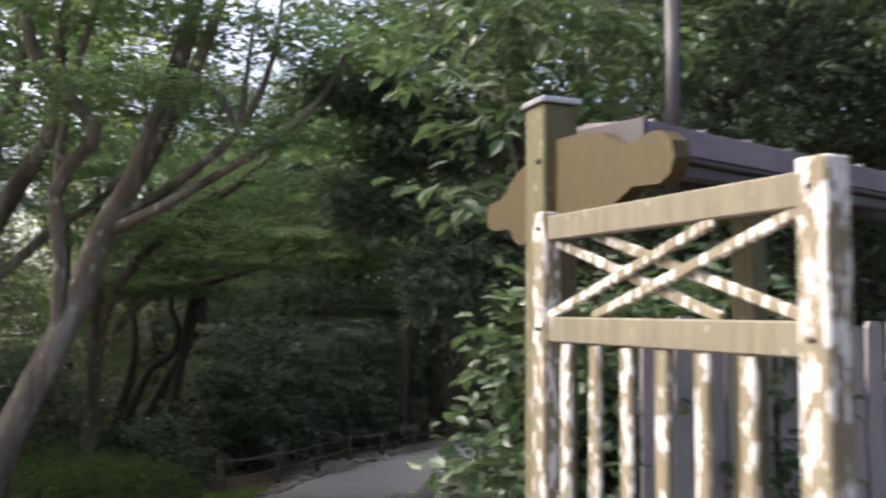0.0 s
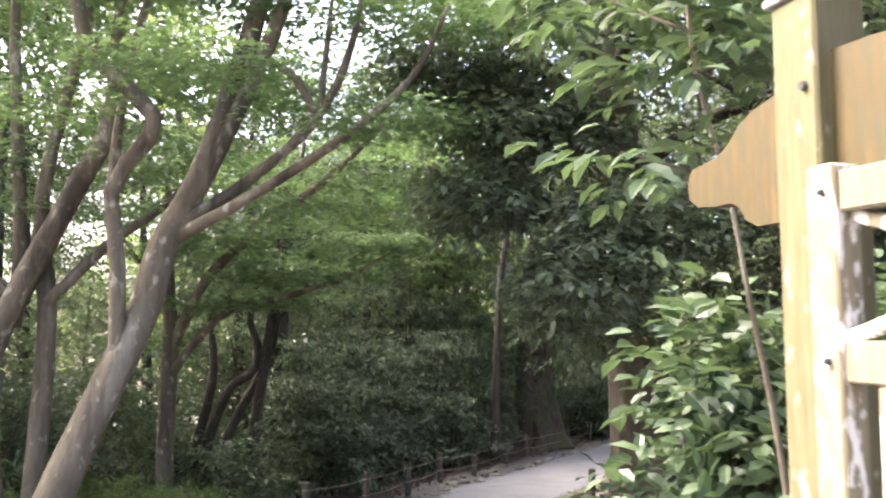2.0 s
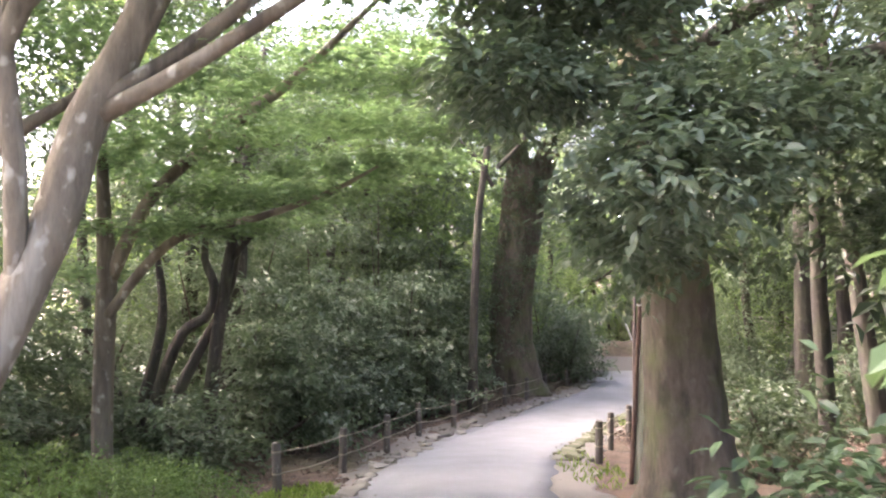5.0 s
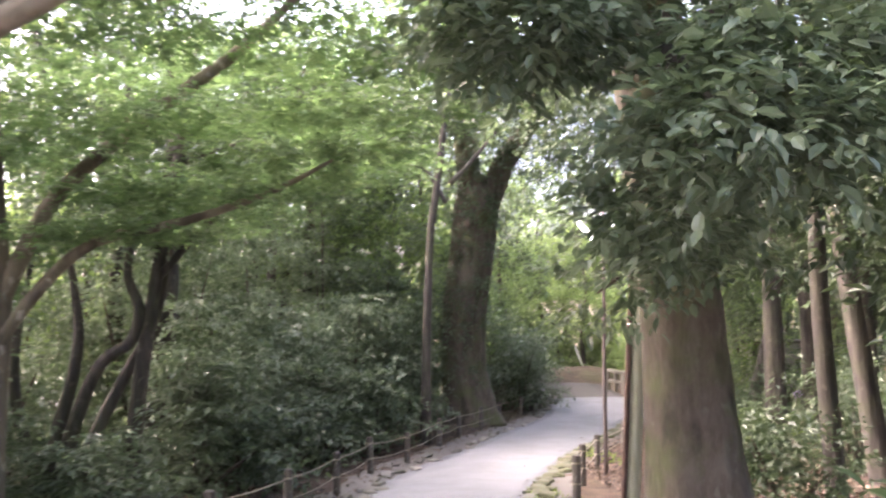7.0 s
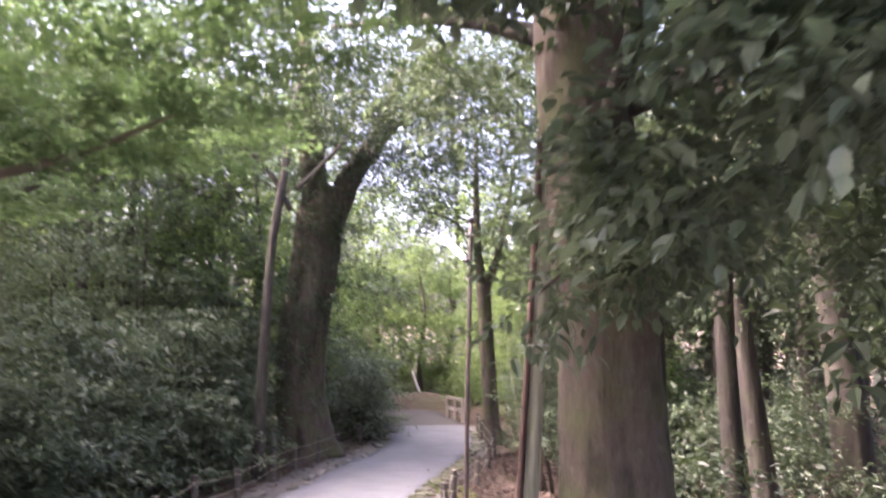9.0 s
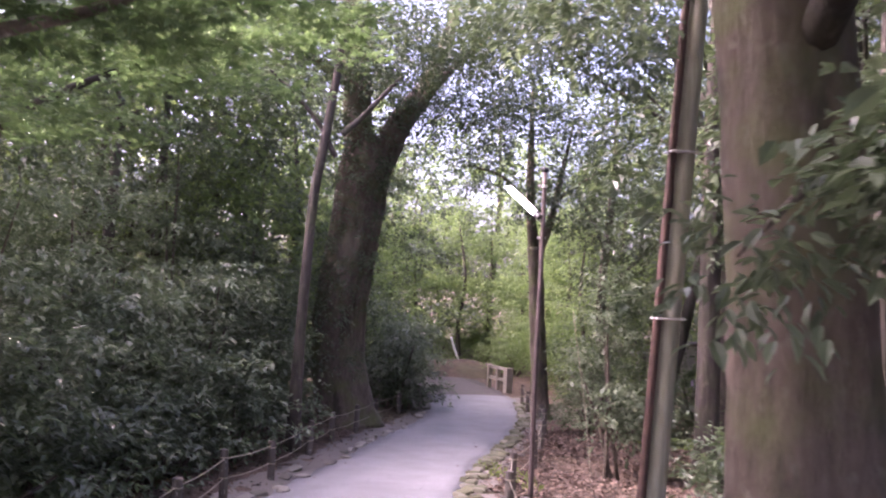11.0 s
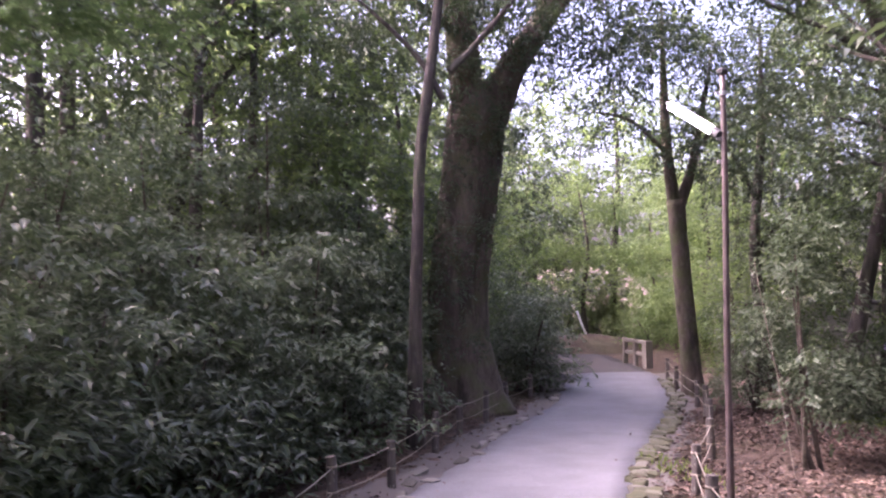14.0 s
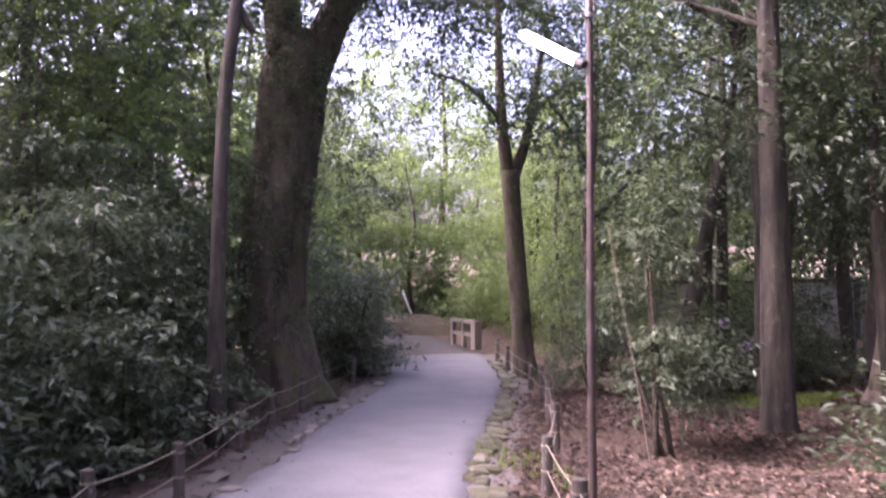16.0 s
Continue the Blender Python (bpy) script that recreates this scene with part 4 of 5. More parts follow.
# ---- right wood ----
for k, (x, y, h, r, lx, bark) in enumerate([(5.75, 21.2, 8.5, 0.19, 0.05, DARK_BARK), (8.7, 22.9, 7.5, 0.2, 1.9, BIG_BARK), (8.1, 21.9, 8, 0.15, -0.2, DARK_BARK), (7.3, 17.0, 8.5, 0.27, -1.1, DARK_BARK), (6.9, 25.9, 6.5, 0.16, 1.7, DARK_BARK), (10.6, 24.5, 8, 0.13, 0.3, DARK_BARK),
                                            (11.6, 27.0, 9, 0.14, -0.4, DARK_BARK), (9.6, 28.5, 8.5, 0.13, 0.2, DARK_BARK), (13.5, 25.0, 9, 0.16, 0.2, DARK_BARK), (3.2, 13.4, 7.0, 0.1, -0.1, DARK_BARK)]):
    wood_tree(x, y, h, r, 150 + k, bark, "straight woodland tree with bare lower trunk in leaf litter", [(lx * 0.5 + 0.7, -0.6, h * 0.44, 1.3, 1.2, 0.6), (lx * 0.5 - 0.9, 0.2, h * 0.5, 1.3, 1.2, 0.7), (lx * 0.8 - 0.6, 0, h * 0.62, 1.6, 1.5, 0.9), (lx + 0.8, 0.4, h * 0.74, 1.6, 1.6, 1.0), (lx, -0.3, h * 0.95, 1.9, 1.9, 1.1)], OAK_LEAF, 0.135, 900, 9, (lx, 0.2), 7, "grove trees by the lamp", gaps=0.35)
wood_tree(4.5, 14.9, 6.8, 0.13, 190, DARK_BARK, "thick leaning evergreen trunk with low spreading leafy boughs", [(0.3, -0.6, 2.9, 1.4, 1.3, 0.5), (-0.9, -0.5, 3.9, 1.5, 1.5, 0.6), (0.6, 0.0, 4.4, 1.8, 1.7, 0.8), (-0.5, 0.4, 5.6, 2.2, 2.0, 0.9), (1.9, 0.8, 5.4, 1.7, 1.7, 0.8)], CAMELLIA_LEAF, 0.11, 800, 9, (-0.8, 0.1), 7, "grove trees by the lamp", gaps=0.4)
bent = thing("bend_tree", 5.35, 29.0, gz(5.35, 29.0) - 0.05, "grey tree forking where the path bends", "tree")
grow(bent, [(0, 0, 0, 0.3), (-0.05, 0, 0.6, 0.22), (-0.15, 0, 2.0, 0.2), (-0.25, 0, 3.5, 0.19), (-0.3, 0, 4.3, 0.2)], BIG_BARK, "trunk", 14, 26, 4, 0.04, 0.06)
for pts in ([(-0.32, 0, 4.1, 0.15), (-0.45, 0, 5.2, 0.12), (-0.5, 0, 6.6, 0.09), (-0.5, 0, 8.5, 0.04)], [(-0.26, 0, 4.1, 0.14), (0.05, 0, 4.9, 0.11), (0.25, 0, 5.8, 0.08), (0.6, 0, 7.5, 0.03)],
            [(-0.45, 0, 5.3, 0.06), (-1.3, -0.2, 6.0, 0.04), (-2.2, -0.3, 6.2, 0.015)], [(0.2, 0, 5.5, 0.05), (1.2, -0.1, 6.2, 0.03), (2.0, -0.2, 6.3, 0.012)]):
    grow(bent, pts, BIG_BARK, "limb", 9, 14, 8)
part("crown", crown_mesh("crown", 25, [(-1.0, 0, 6.4, 1.3, 1.2, 0.6), (0.9, 0, 6.2, 1.4, 1.2, 0.8), (-0.4, 0, 7.6, 1.6, 1.4, 0.7), (1.6, 0.2, 7.8, 1.5, 1.4, 0.9), (0.9, 0.1, 4.8, 1.1, 1.0, 0.5), (-1.2, 0.3, 4.9, 0.9, 0.8, 0.4), (0.2, -0.4, 5.6, 0.9, 0.7, 0.4)], 1300, 9, 0.4, 0.11, OAK_LEAF, SIMPLE, 0.45, 0.35, 0.3, 0.15, 0.0, 0.55), bent)

shrub(3.9, 20.8, 3.3, 0.6, 34, CAMELLIA_LEAF, "tiered young evergreen with whorled leaves beside the lamp post", "small tree", "", 0.1, 480, 9, 0.2, 0.46, FULL, 3, 0.8, 0.1)
for k, (x, y, h, r) in enumerate([(6.3, 24.6, 1.0, 0.8), (5.5, 26.2, 1.9, 0.9), (6.9, 28.6, 2.6, 1.2), (7.8, 25.6, 1.5, 1.1), (9.2, 25.6, 1.3, 1.0), (10.2, 27.2, 1.8, 1.2), (3.4, 16.4, 0.9, 0.5), (11.0, 22.6, 1.4, 1.0), (2.4, 12.8, 1.1, 0.6), (5.9, 14.0, 1.3, 0.9), (5.0, 16.6, 1.5, 0.9), (6.4, 17.2, 1.7, 1.0), (7.4, 19.0, 1.2, 0.9)]):
    shrub(x, y, h, r, 170 + k, CAMELLIA_LEAF if k in (1, 2, 4) else OAK_LEAF, "evergreen shrub with small dull leaves in the leafy grove", "shrub", "shrubs by the lamp", 0.11, int(360 * r), 9, 0.1)

# ---- tall trees that close the canopy, the first set added for shade ----
shade_crowns = []
for s in range(3):
    g = np.random.default_rng(600 + s)
    bl = [(2.4 + g.normal(0, 1.7), g.normal(0, 1.9), g.uniform(7.2, 9.4), g.uniform(1.3, 2.1), g.uniform(1.3, 2.1), g.uniform(0.5, 0.8)) for _ in range(9)]
    bole = [(0, 0, -0.2, 0.26), (0.05, 0, 1.0, 0.19), (0.2, 0.1, 3.5, 0.16), (0.7, 0.1, 6.0, 0.13), (1.8, 0, 8.4, 0.05)]
    shade_crowns.append((tube("trunk", bole, DARK_BARK, 22, 12, 0.05, s, 0.05), crown_mesh("crown", 610 + s, bl, 1700, 9, 0.5, 0.14, OAK_LEAF, SIMPLE, 0.5, 0.35, 0.25, 0.1, 0.0, 0.25),
                          [tube("limb", [(0.6 + 0.2 * k, 0.1, 5.6 + 0.5 * k, 0.07), (1.6, (-1) ** k * 1.2, 7.2, 0.05), (3.2, (-1) ** k * 2.4, 8.4, 0.02)], DARK_BARK, 10, 7) for k in range(2)]))
# added to block sky light over path and wood; crowns sit mostly above view
for k, (x, y, turn) in enumerate([(-5.6, 27.6, -20), (5.6, 12.4, 170), (7.4, 15.2, 175), (9.8, 17.6, 185), (8.0, 24.6, 190), (11.2, 20.4, 180), (10.2, 13.2, 178), (9.6, 9.4, 175), (12.6, 16.4, 182), (-9.6, 9.6, 10)]):
    bole, top, arms = shade_crowns[k % 3]
    tr = thing("shade_tree", x, y, float(gz(x, y)), "tall evergreen added for shade, its high crown mostly out of view", "tree", "canopy trees", turn=turn)
    part("trunk", bole, tr)
    for a in arms:
        part("limb", a, tr)
    part("crown", top, tr)

oaks = []
for s in range(2):
    g = np.random.default_rng(700 + s)
    bl = [(g.normal(0, 1.3), g.normal(0, 1.3), z, g.uniform(0.9, 1.5), g.uniform(0.9, 1.5), g.uniform(0.4, 0.6)) for z in np.linspace(2.6, 8.6, 17)]
    oaks.append((crown_mesh("crown", 710 + s, bl, 1500, 9, 0.45, 0.145, OAK_LEAF, SIMPLE, 0.46, 0.45, 0.25, 0.15, 0.0, 0.3),
                 tube("trunk", [(0, 0, -0.2, 0.24), (0.05, 0, 0.8, 0.16), (-0.15, 0.1, 3.0, 0.13), (0.2, 0.1, 6.0, 0.09), (0.1, 0, 8.4, 0.03)], DARK_BARK, 22, 12, 0.05, s, 0.05),
                 [tube("limb", [(0, 0.1, 3.2 + k, 0.06), ((-1) ** k * 0.8, 0.5 * (k - 1), 4.2 + k, 0.04), ((-1) ** k * 1.7, 0.9 * (k - 1), 4.9 + k, 0.015)], DARK_BARK, 10, 7) for k in range(3)]))
for k, (x, y) in enumerate([(-3.0, 31.0), (-11.5, 11.0), (5.2, 11.5), (7.5, 13.0), (9.0, 20.5), (7.4, 30.0), (10.5, 25.0), (2.9, 9.3), (-8.2, 6.0)]):
    top, bole, arms = oaks[k % 2]
    tr = thing("evergreen_oak", x, y, float(gz(x, y)), "bushy evergreen oak with dark leaves from low on the trunk", "tree", "evergreen oaks", turn=k * 77.0)
    part("trunk", bole, tr)
    for a in arms:
        part("limb", a, tr)
    part("crown", top, tr)

g = np.random.default_rng(740)
leafy = crown_mesh("crown", 741, [(g.normal(0, 1.2), g.normal(0, 1.2), z, g.uniform(0.9, 1.5), g.uniform(0.9, 1.5), g.uniform(0.4, 0.7)) for z in np.linspace(0.9, 7.2, 18)], 1000, 9, 0.5, 0.17, FAR_LEAF, SIMPLE, 0.5, 0.4, 0.25, 0.15, 0.0, 0.3)
leafy_bole = tube("trunk", [(0, 0, -0.2, 0.14), (0.1, 0, 1.5, 0.1), (-0.15, 0.1, 4.0, 0.07), (0.1, 0, 7.0, 0.02)], DARK_BARK, 16, 9, 0.05, 3)
for k, (x, y, sc) in enumerate([(2.3, 39.5, 0.85), (4.9, 46.0, 0.95), (7.8, 44.5, 0.9), (8.6, 37.0, 0.85), (9.8, 40.5, 0.95), (0.2, 36.4, 0.95), (8.0, 33.4, 0.8), (-1.8, 33.6, 0.9), (-4.4, 30.2, 0.9), (-6.6, 27.2, 0.8), (10.6, 30.6, 0.8), (3.0, 44.5, 0.8)]):
    tr = thing("leafy_tree", x, y, float(gz(x, y)), "light green leafy tree bushy down to the ground", "tree", "leafy trees past the bend", turn=k * 61.0)
    tr.scale = (sc, sc, sc)
    part("trunk", leafy_bole, tr)
    part("crown", leafy, tr)

# ---- rope fences ----
STAKE_H = 0.56
stake_bm = bmesh.new()
bmesh.ops.create_cone(stake_bm, cap_ends=True, segments=14, radius1=0.052, radius2=0.05, depth=STAKE_H + 0.1, matrix=Matrix.Translation((0, 0, (STAKE_H - 0.1) / 2)))
bmesh.ops.bevel(stake_bm, geom=[e for e in stake_bm.edges if all(v.co.z > 0.3 for v in e.verts)], offset=0.008, segments=2, affect="EDGES")
STAKE = mesh_of(stake_bm, "post", FENCE_WOOD)


def rope_fence(label, feet):
    fence = thing("rope_fence", feet[0][0], feet[0][1], gz(*feet[0]), label, "fence", "rope fences")
    ox, oy, oz = fence.location
    g = np.random.default_rng(int(abs(feet[0][0] * 100)))
    tops = []
    for x, y in feet:
        z = float(gz(x, y))
        h = g.uniform(0.94, 1.05)
        stake_ob = part("post", STAKE, fence, at=pose(x - ox, y - oy, z - oz, g.normal(0, 1.5), g.normal(0, 1.5), g.uniform(0, 360)) @ Matrix.Diagonal((1, 1, h, 1)))
        tops.append((x - ox, y - oy, z - oz))
        for hh in (0.47, 0.24):
            part("rope_knot", KNOT, stake_ob, at=pose(0, 0, hh))
    for a, b in zip(tops[:-1], tops[1:]):
        for hh, sag in ((0.47, 0.025), (0.24, 0.03)):
            m = [(a[i] + b[i]) / 2 for i in range(3)]
            part("rope", tube("rope", [(a[0], a[1], a[2] + hh, 0.0065), (m[0], m[1], m[2] + hh - sag, 0.0065), (b[0], b[1], b[2] + hh, 0.0065)], ROPE, 9, 6), fence)


knot_bm = bmesh.new()
bmesh.ops.create_cone(knot_bm, cap_ends=True, segments=12, radius1=0.056, radius2=0.056, depth=0.018)
KNOT = mesh_of(knot_bm, "rope_knot", ROPE, True)
rope_fence("low rope fence of weathered round stakes along the path", [(-3.0, 12.4), (-2.58, 14.24), (-2.21, 16.19), (-1.87, 18.4), (-1.31, 20.03), (-0.69, 22.25), (-0.2, 24.0), (0.4, 25.7), (1.0, 27.4), (1.75, 29.0), (2.2, 30.2), (2.55, 30.9)])
rope_fence("low rope fence of dark round stakes below the lamp", [(0.72, 14.7), (1.2, 16.9), (1.85, 19.1), (2.8, 21.2), (3.6, 23.4), (4.36, 25.6), (4.73, 27.1), (5.25, 29.9), (5.6, 31.6)])

# ---- lamp post ----
lx, ly, lz = 1.75, 17.9, float(gz(1.75, 17.9))
lamp = thing("street_lamp", lx, ly, lz, "brown steel lamp post with a tilted fluorescent tube", "lamp")
lamp_pole = part("pole", tube("pole", [(0, 0, -0.1, 0.034), (0.02, 0.05, 1.5, 0.03), (0.07, 0.12, 3.0, 0.029), (0.1, 0.18, 4.12, 0.028)], LAMP_POLE, 14, 14), lamp)
JX, JY, JZ = 0.09, 0.16, 1.92 - lz
part("cap", mesh_of(box(bmesh.new(), 0.09, 0.09, 0.07, pose(0.1, 0.18, 4.12), 0.02), "cap", BLACK), lamp_pole)
for z in (JZ - 0.22, JZ + 0.0, JZ + 0.42):
    ring = bmesh.new()
    bmesh.ops.create_cone(ring, cap_ends=True, segments=14, radius1=0.037, radius2=0.037, depth=0.03, matrix=pose(JX, JY, z))
    box(ring, 0.05, 0.02, 0.03, pose(JX - 0.05, JY, z), 0.003)
    part("clamp", mesh_of(ring, "clamp", BAND, False), lamp_pole)
arm_way = Vector((-0.15, 0.87, 0.42)).normalized()
arm_m = Matrix.Translation((JX - 0.05, JY, JZ + 0.01)) @ arm_way.to_track_quat("X", "Z").to_matrix().to_4x4()
hood = bmesh.new()
box(hood, 0.98, 0.085, 0.022, arm_m @ pose(0.56, 0, 0.04), 0.01)
box(hood, 0.9, 0.05, 0.022, arm_m @ pose(0.56, 0, 0.06), 0.01)
hood_ob = part("hood", mesh_of(hood, "hood", WHITE), lamp, "white enamelled lamp hood")
glow = bmesh.new()
bmesh.ops.create_cone(glow, cap_ends=True, segments=12, radius1=0.026, radius2=0.026, depth=0.92, matrix=arm_m @ pose(0.56, 0, 0.005, 0, 90, 0))
part("tube", mesh_of(glow, "tube", tube_m, True), hood_ob, "glowing white fluorescent tube")
sock = bmesh.new()
bmesh.ops.create_cone(sock, cap_ends=True, segments=12, radius1=0.04, radius2=0.05, depth=0.1, matrix=arm_m @ pose(0.04, 0, 0.02, 0, 90, 0))
part("socket", mesh_of(sock, "socket", BLACK), hood_ob, "black lamp socket")

# ---- utility pole with strapped pipe ----
px_, py_ = 0.9, 12.62
pz = float(gz(px_, py_))
upole = thing("utility_pole", px_, py_, pz, "weathered wooden pole with a rusty pipe strapped to it", "pole")
wood_pole = part("pole", tube("pole", [(-0.045, 0, -0.2, 0.068), (0.064, 0, 1.5, 0.064), (0.173, 0, 3.2, 0.062), (0.327, 0, 5.6, 0.058)], POLE_WOOD, 16, 14, 0.02, 3), upole)
part("pipe", tube("pipe", [(-0.14, -0.02, -0.2, 0.026), (-0.03, -0.02, 1.5, 0.026), (0.079, -0.02, 3.2, 0.026), (0.235, -0.02, 5.6, 0.026)], PIPE, 14, 10), upole, "rusty brown pipe")
for z in (0.93 - pz, 1.96 - pz, 2.98 - pz):
    bx = 0.064 * z - 0.08
    part("band", box_mesh("band", 0.19, 0.142, 0.014, BAND, pose(bx + 0.025, 0, z), 0.006), wood_pole)

# ---- the wooden gate ----
gate_turn = math.degrees(math.atan2(1.93 - 3.04, 0.875 - 0.37))
gate = thing("garden_gate", 0.37, 3.04, float(gz(0.37, 3.04)) + 0.06, "open wooden gate leaf with peeling white paint and lattice top", "gate", turn=gate_turn)
gz0 = gate.location.z
GW, GT = 1.2, 1.845 - gz0


def bar(name, x0, z0, x1, z1, w, d, mat, y=0.0, parent=gate, label=""):
    L = math.hypot(x1 - x0, z1 - z0)
    a = math.degrees(math.atan2(z1 - z0, x1 - x0))
    return part(name, box_mesh(name, L, d, w, mat, pose((x0 + x1) / 2, y, (z0 + z1) / 2, 0, -a, 0), 0.005), parent, label)


def upright(name, x, z0, z1, w, d, mat, y=0.0, parent=gate):
    return part(name, box_mesh(name, w, d, z1 - z0, mat, pose(x, y, (z0 + z1) / 2), 0.006), parent)


stile_a = upright("stile", 0.0, 0.0, GT, 0.08, 0.07, GATE_WOOD)
stile_b = upright("stile", GW, 0.0, GT + 0.01, 0.09, 0.08, GATE_WOOD)
bar("top_rail", 0.04, GT - 0.06, GW - 0.045, GT - 0.06, 0.085, 0.05, GATE_RAIL)
MR = 1.44 - gz0
bar("middle_rail", 0.04, MR, GW - 0.045, MR, 0.085, 0.05, GATE_RAIL)
bar("lower_rail", 0.04, 0.86 - gz0, GW - 0.045, 0.86 - gz0, 0.055, 0.03, GATE_RAIL, 0.02)
bar("bottom_rail", 0.04, 0.12, GW - 0.045, 0.12, 0.1, 0.05, GATE_RAIL)
lo, hi = MR + 0.045, GT - 0.105
for x0, x1 in ((0.04, 0.86), (0.3, GW - 0.045)):
    bar("lattice_bar", x0, lo, x1, hi, 0.032, 0.02, GATE_WOOD, -0.011)
    bar("lattice_bar", x0, hi, x1, lo, 0.032, 0.02, GATE_WOOD, 0.011)
for k in range(6):
    upright("slat", 0.14 + k * 0.166, 0.16, MR - 0.043, 0.055, 0.022, GATE_WOOD, -0.008)
for x, z in ((0.01, GT - 0.06), (GW, GT - 0.06), (0.01, MR), (GW, MR)):
    bm = bmesh.new()
    bmesh.ops.create_cone(bm, cap_ends=True, segments=8, radius1=0.008, radius2=0.006, depth=0.012, matrix=pose(x, -0.043, z, 90, 0, 0))
    part("bolt", mesh_of(bm, "bolt", BLACK), stile_a if x < 0.5 else stile_b)

post_x, post_y = 0.4, 3.2
gpost = thing("gate_post", post_x, post_y, float(gz(post_x, post_y)), "square mossy gate post with metal cap and scrolled arm", "gate post", turn=gate_turn - 3)
pz0 = gpost.location.z
main_post = part("post", box_mesh("post", 0.147, 0.14, 2.25 - pz0 + 0.1, POST_WOOD, pose(0.008, 0, (2.25 - pz0 - 0.1) / 2), 0.008), gpost)
part("cap", box_mesh("cap", 0.172, 0.165, 0.022, CAP_METAL, pose(0.008, 0, 2.262 - pz0), 0.004), main_post, "dull zinc post cap")
arm_bm = bmesh.new()
az = 1.775 - pz0
outline = [(-0.305, 0.05), (-0.37, 0.05), (-0.455, 0.058), (-0.495, 0.08), (-0.505, 0.125), (-0.485, 0.165), (-0.42, 0.172), (-0.36, 0.18), (-0.31, 0.205), (-0.26, 0.245), (-0.2, 0.27), (-0.1, 0.29), (0.0, 0.325), (0.08, 0.34), (0.2, 0.335), (0.3, 0.325), (0.4, 0.31), (0.45, 0.28), (0.5, 0.255), (0.56, 0.245), (0.62, 0.25), (0.67, 0.262), (0.73, 0.255), (0.775, 0.22), (0.79, 0.17), (0.77, 0.125), (0.72, 0.1), (0.64, 0.105), (0.58, 0.11), (0.48, 0.07), (0.36, 0.03), (0.2, -0.01), (0.0, -0.02), (-0.2, -0.02), (-0.245, 0.0), (-0.27, 0.035)]
front = [arm_bm.verts.new((x, -0.028, az + z)) for x, z in outline]
face = arm_bm.faces.new(front)
grown = bmesh.ops.extrude_face_region(arm_bm, geom=[face])
bmesh.ops.translate(arm_bm, verts=[v for v in grown["geom"] if isinstance(v, bmesh.types.BMVert)], vec=(0, 0.056, 0))
part("scrolled_arm", mesh_of(arm_bm, "scrolled_arm", ARM_WOOD), gpost, "ochre scroll-cut wooden arm")
for z in (2.04 - pz0,):
    bm = bmesh.new()
    bmesh.ops.create_cone(bm, cap_ends=True, segments=10, radius1=0.012, radius2=0.01, depth=0.014, matrix=pose(0.045, -0.074, z, 90, 0, 0))
    part("bolt", mesh_of(bm, "bolt", BLACK), main_post)

# ---- gate roof, second post and picket fence ----
A, B = Vector((0.49, 3.36, 2.27)), Vector((2.7, 5.1, 2.27))
eave_turn = math.degrees(math.atan2(B.y - A.y, B.x - A.x))
shed = thing("gate_roof", A.x, A.y, float(gz(A.x, A.y)), "low gate roof of purple-brown metal with dark eaves", "roof", turn=eave_turn)
SW, sh = (B - A).xy.length, 2.27 - shed.location.z
sheet_ob = part("roof_sheet", box_mesh("roof_sheet", SW, 0.42, 0.02, ROOF_METAL, pose(SW / 2 + 0.34, 0.11, sh + 0.01, 6, 0, 0), 0.004), shed)
for k in range(8):
    part("roof_seam", box_mesh("roof_seam", 0.025, 0.4, 0.025, ROOF_METAL, pose(0.42 + k * SW / 8.2, 0.11, sh + 0.03, 6, 0, 0), 0.004), sheet_ob)
part("fascia", box_mesh("fascia", SW, 0.025, 0.115, ROOF_METAL, pose(SW / 2 + 0.34, -0.09, sh - 0.052), 0.004), shed)
part("verge_board", box_mesh("verge_board", 0.024, 0.44, 0.13, ROOF_TRIM, pose(0.33, 0.11, sh - 0.05), 0.004), shed)
part("eave_trim", box_mesh("eave_trim", SW, 0.04, 0.022, ROOF_TRIM, pose(SW / 2 + 0.34, -0.075, sh - 0.122), 0.005), shed)
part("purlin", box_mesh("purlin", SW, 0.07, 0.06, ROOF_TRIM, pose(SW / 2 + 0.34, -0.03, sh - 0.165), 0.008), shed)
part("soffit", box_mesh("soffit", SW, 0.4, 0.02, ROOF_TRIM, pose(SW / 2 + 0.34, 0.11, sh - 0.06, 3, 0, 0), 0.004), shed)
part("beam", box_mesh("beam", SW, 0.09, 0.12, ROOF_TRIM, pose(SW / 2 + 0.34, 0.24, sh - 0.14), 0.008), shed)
part("second_post", box_mesh("second_post", 0.12, 0.12, sh - 0.19, POST_WOOD, pose(1.33, 0.08, (sh - 0.19) / 2), 0.006), shed, "yellow-green mossy square post")
vent = bmesh.new()
bmesh.ops.create_cone(vent, cap_ends=True, segments=14, radius1=0.036, radius2=0.034, depth=0.9, matrix=pose(0.86, 0.16, sh + 0.25))
part("vent_pipe", mesh_of(vent, "vent_pipe", ROOF_TRIM, True), shed, "grey vent pipe")
pick_bm = bmesh.new()
PH = 1.62
prof = [(-0.08, 0), (0.08, 0), (0.08, PH - 0.04), (0.05, PH), (-0.05, PH), (-0.08, PH - 0.04)]
pf = pick_bm.faces.new([pick_bm.verts.new((x, 0, z)) for x, z in prof])
pe = bmesh.ops.extrude_face_region(pick_bm, geom=[pf])
bmesh.ops.translate(pick_bm, verts=[v for v in pe["geom"] if isinstance(v, bmesh.types.BMVert)], vec=(0, 0.025, 0))
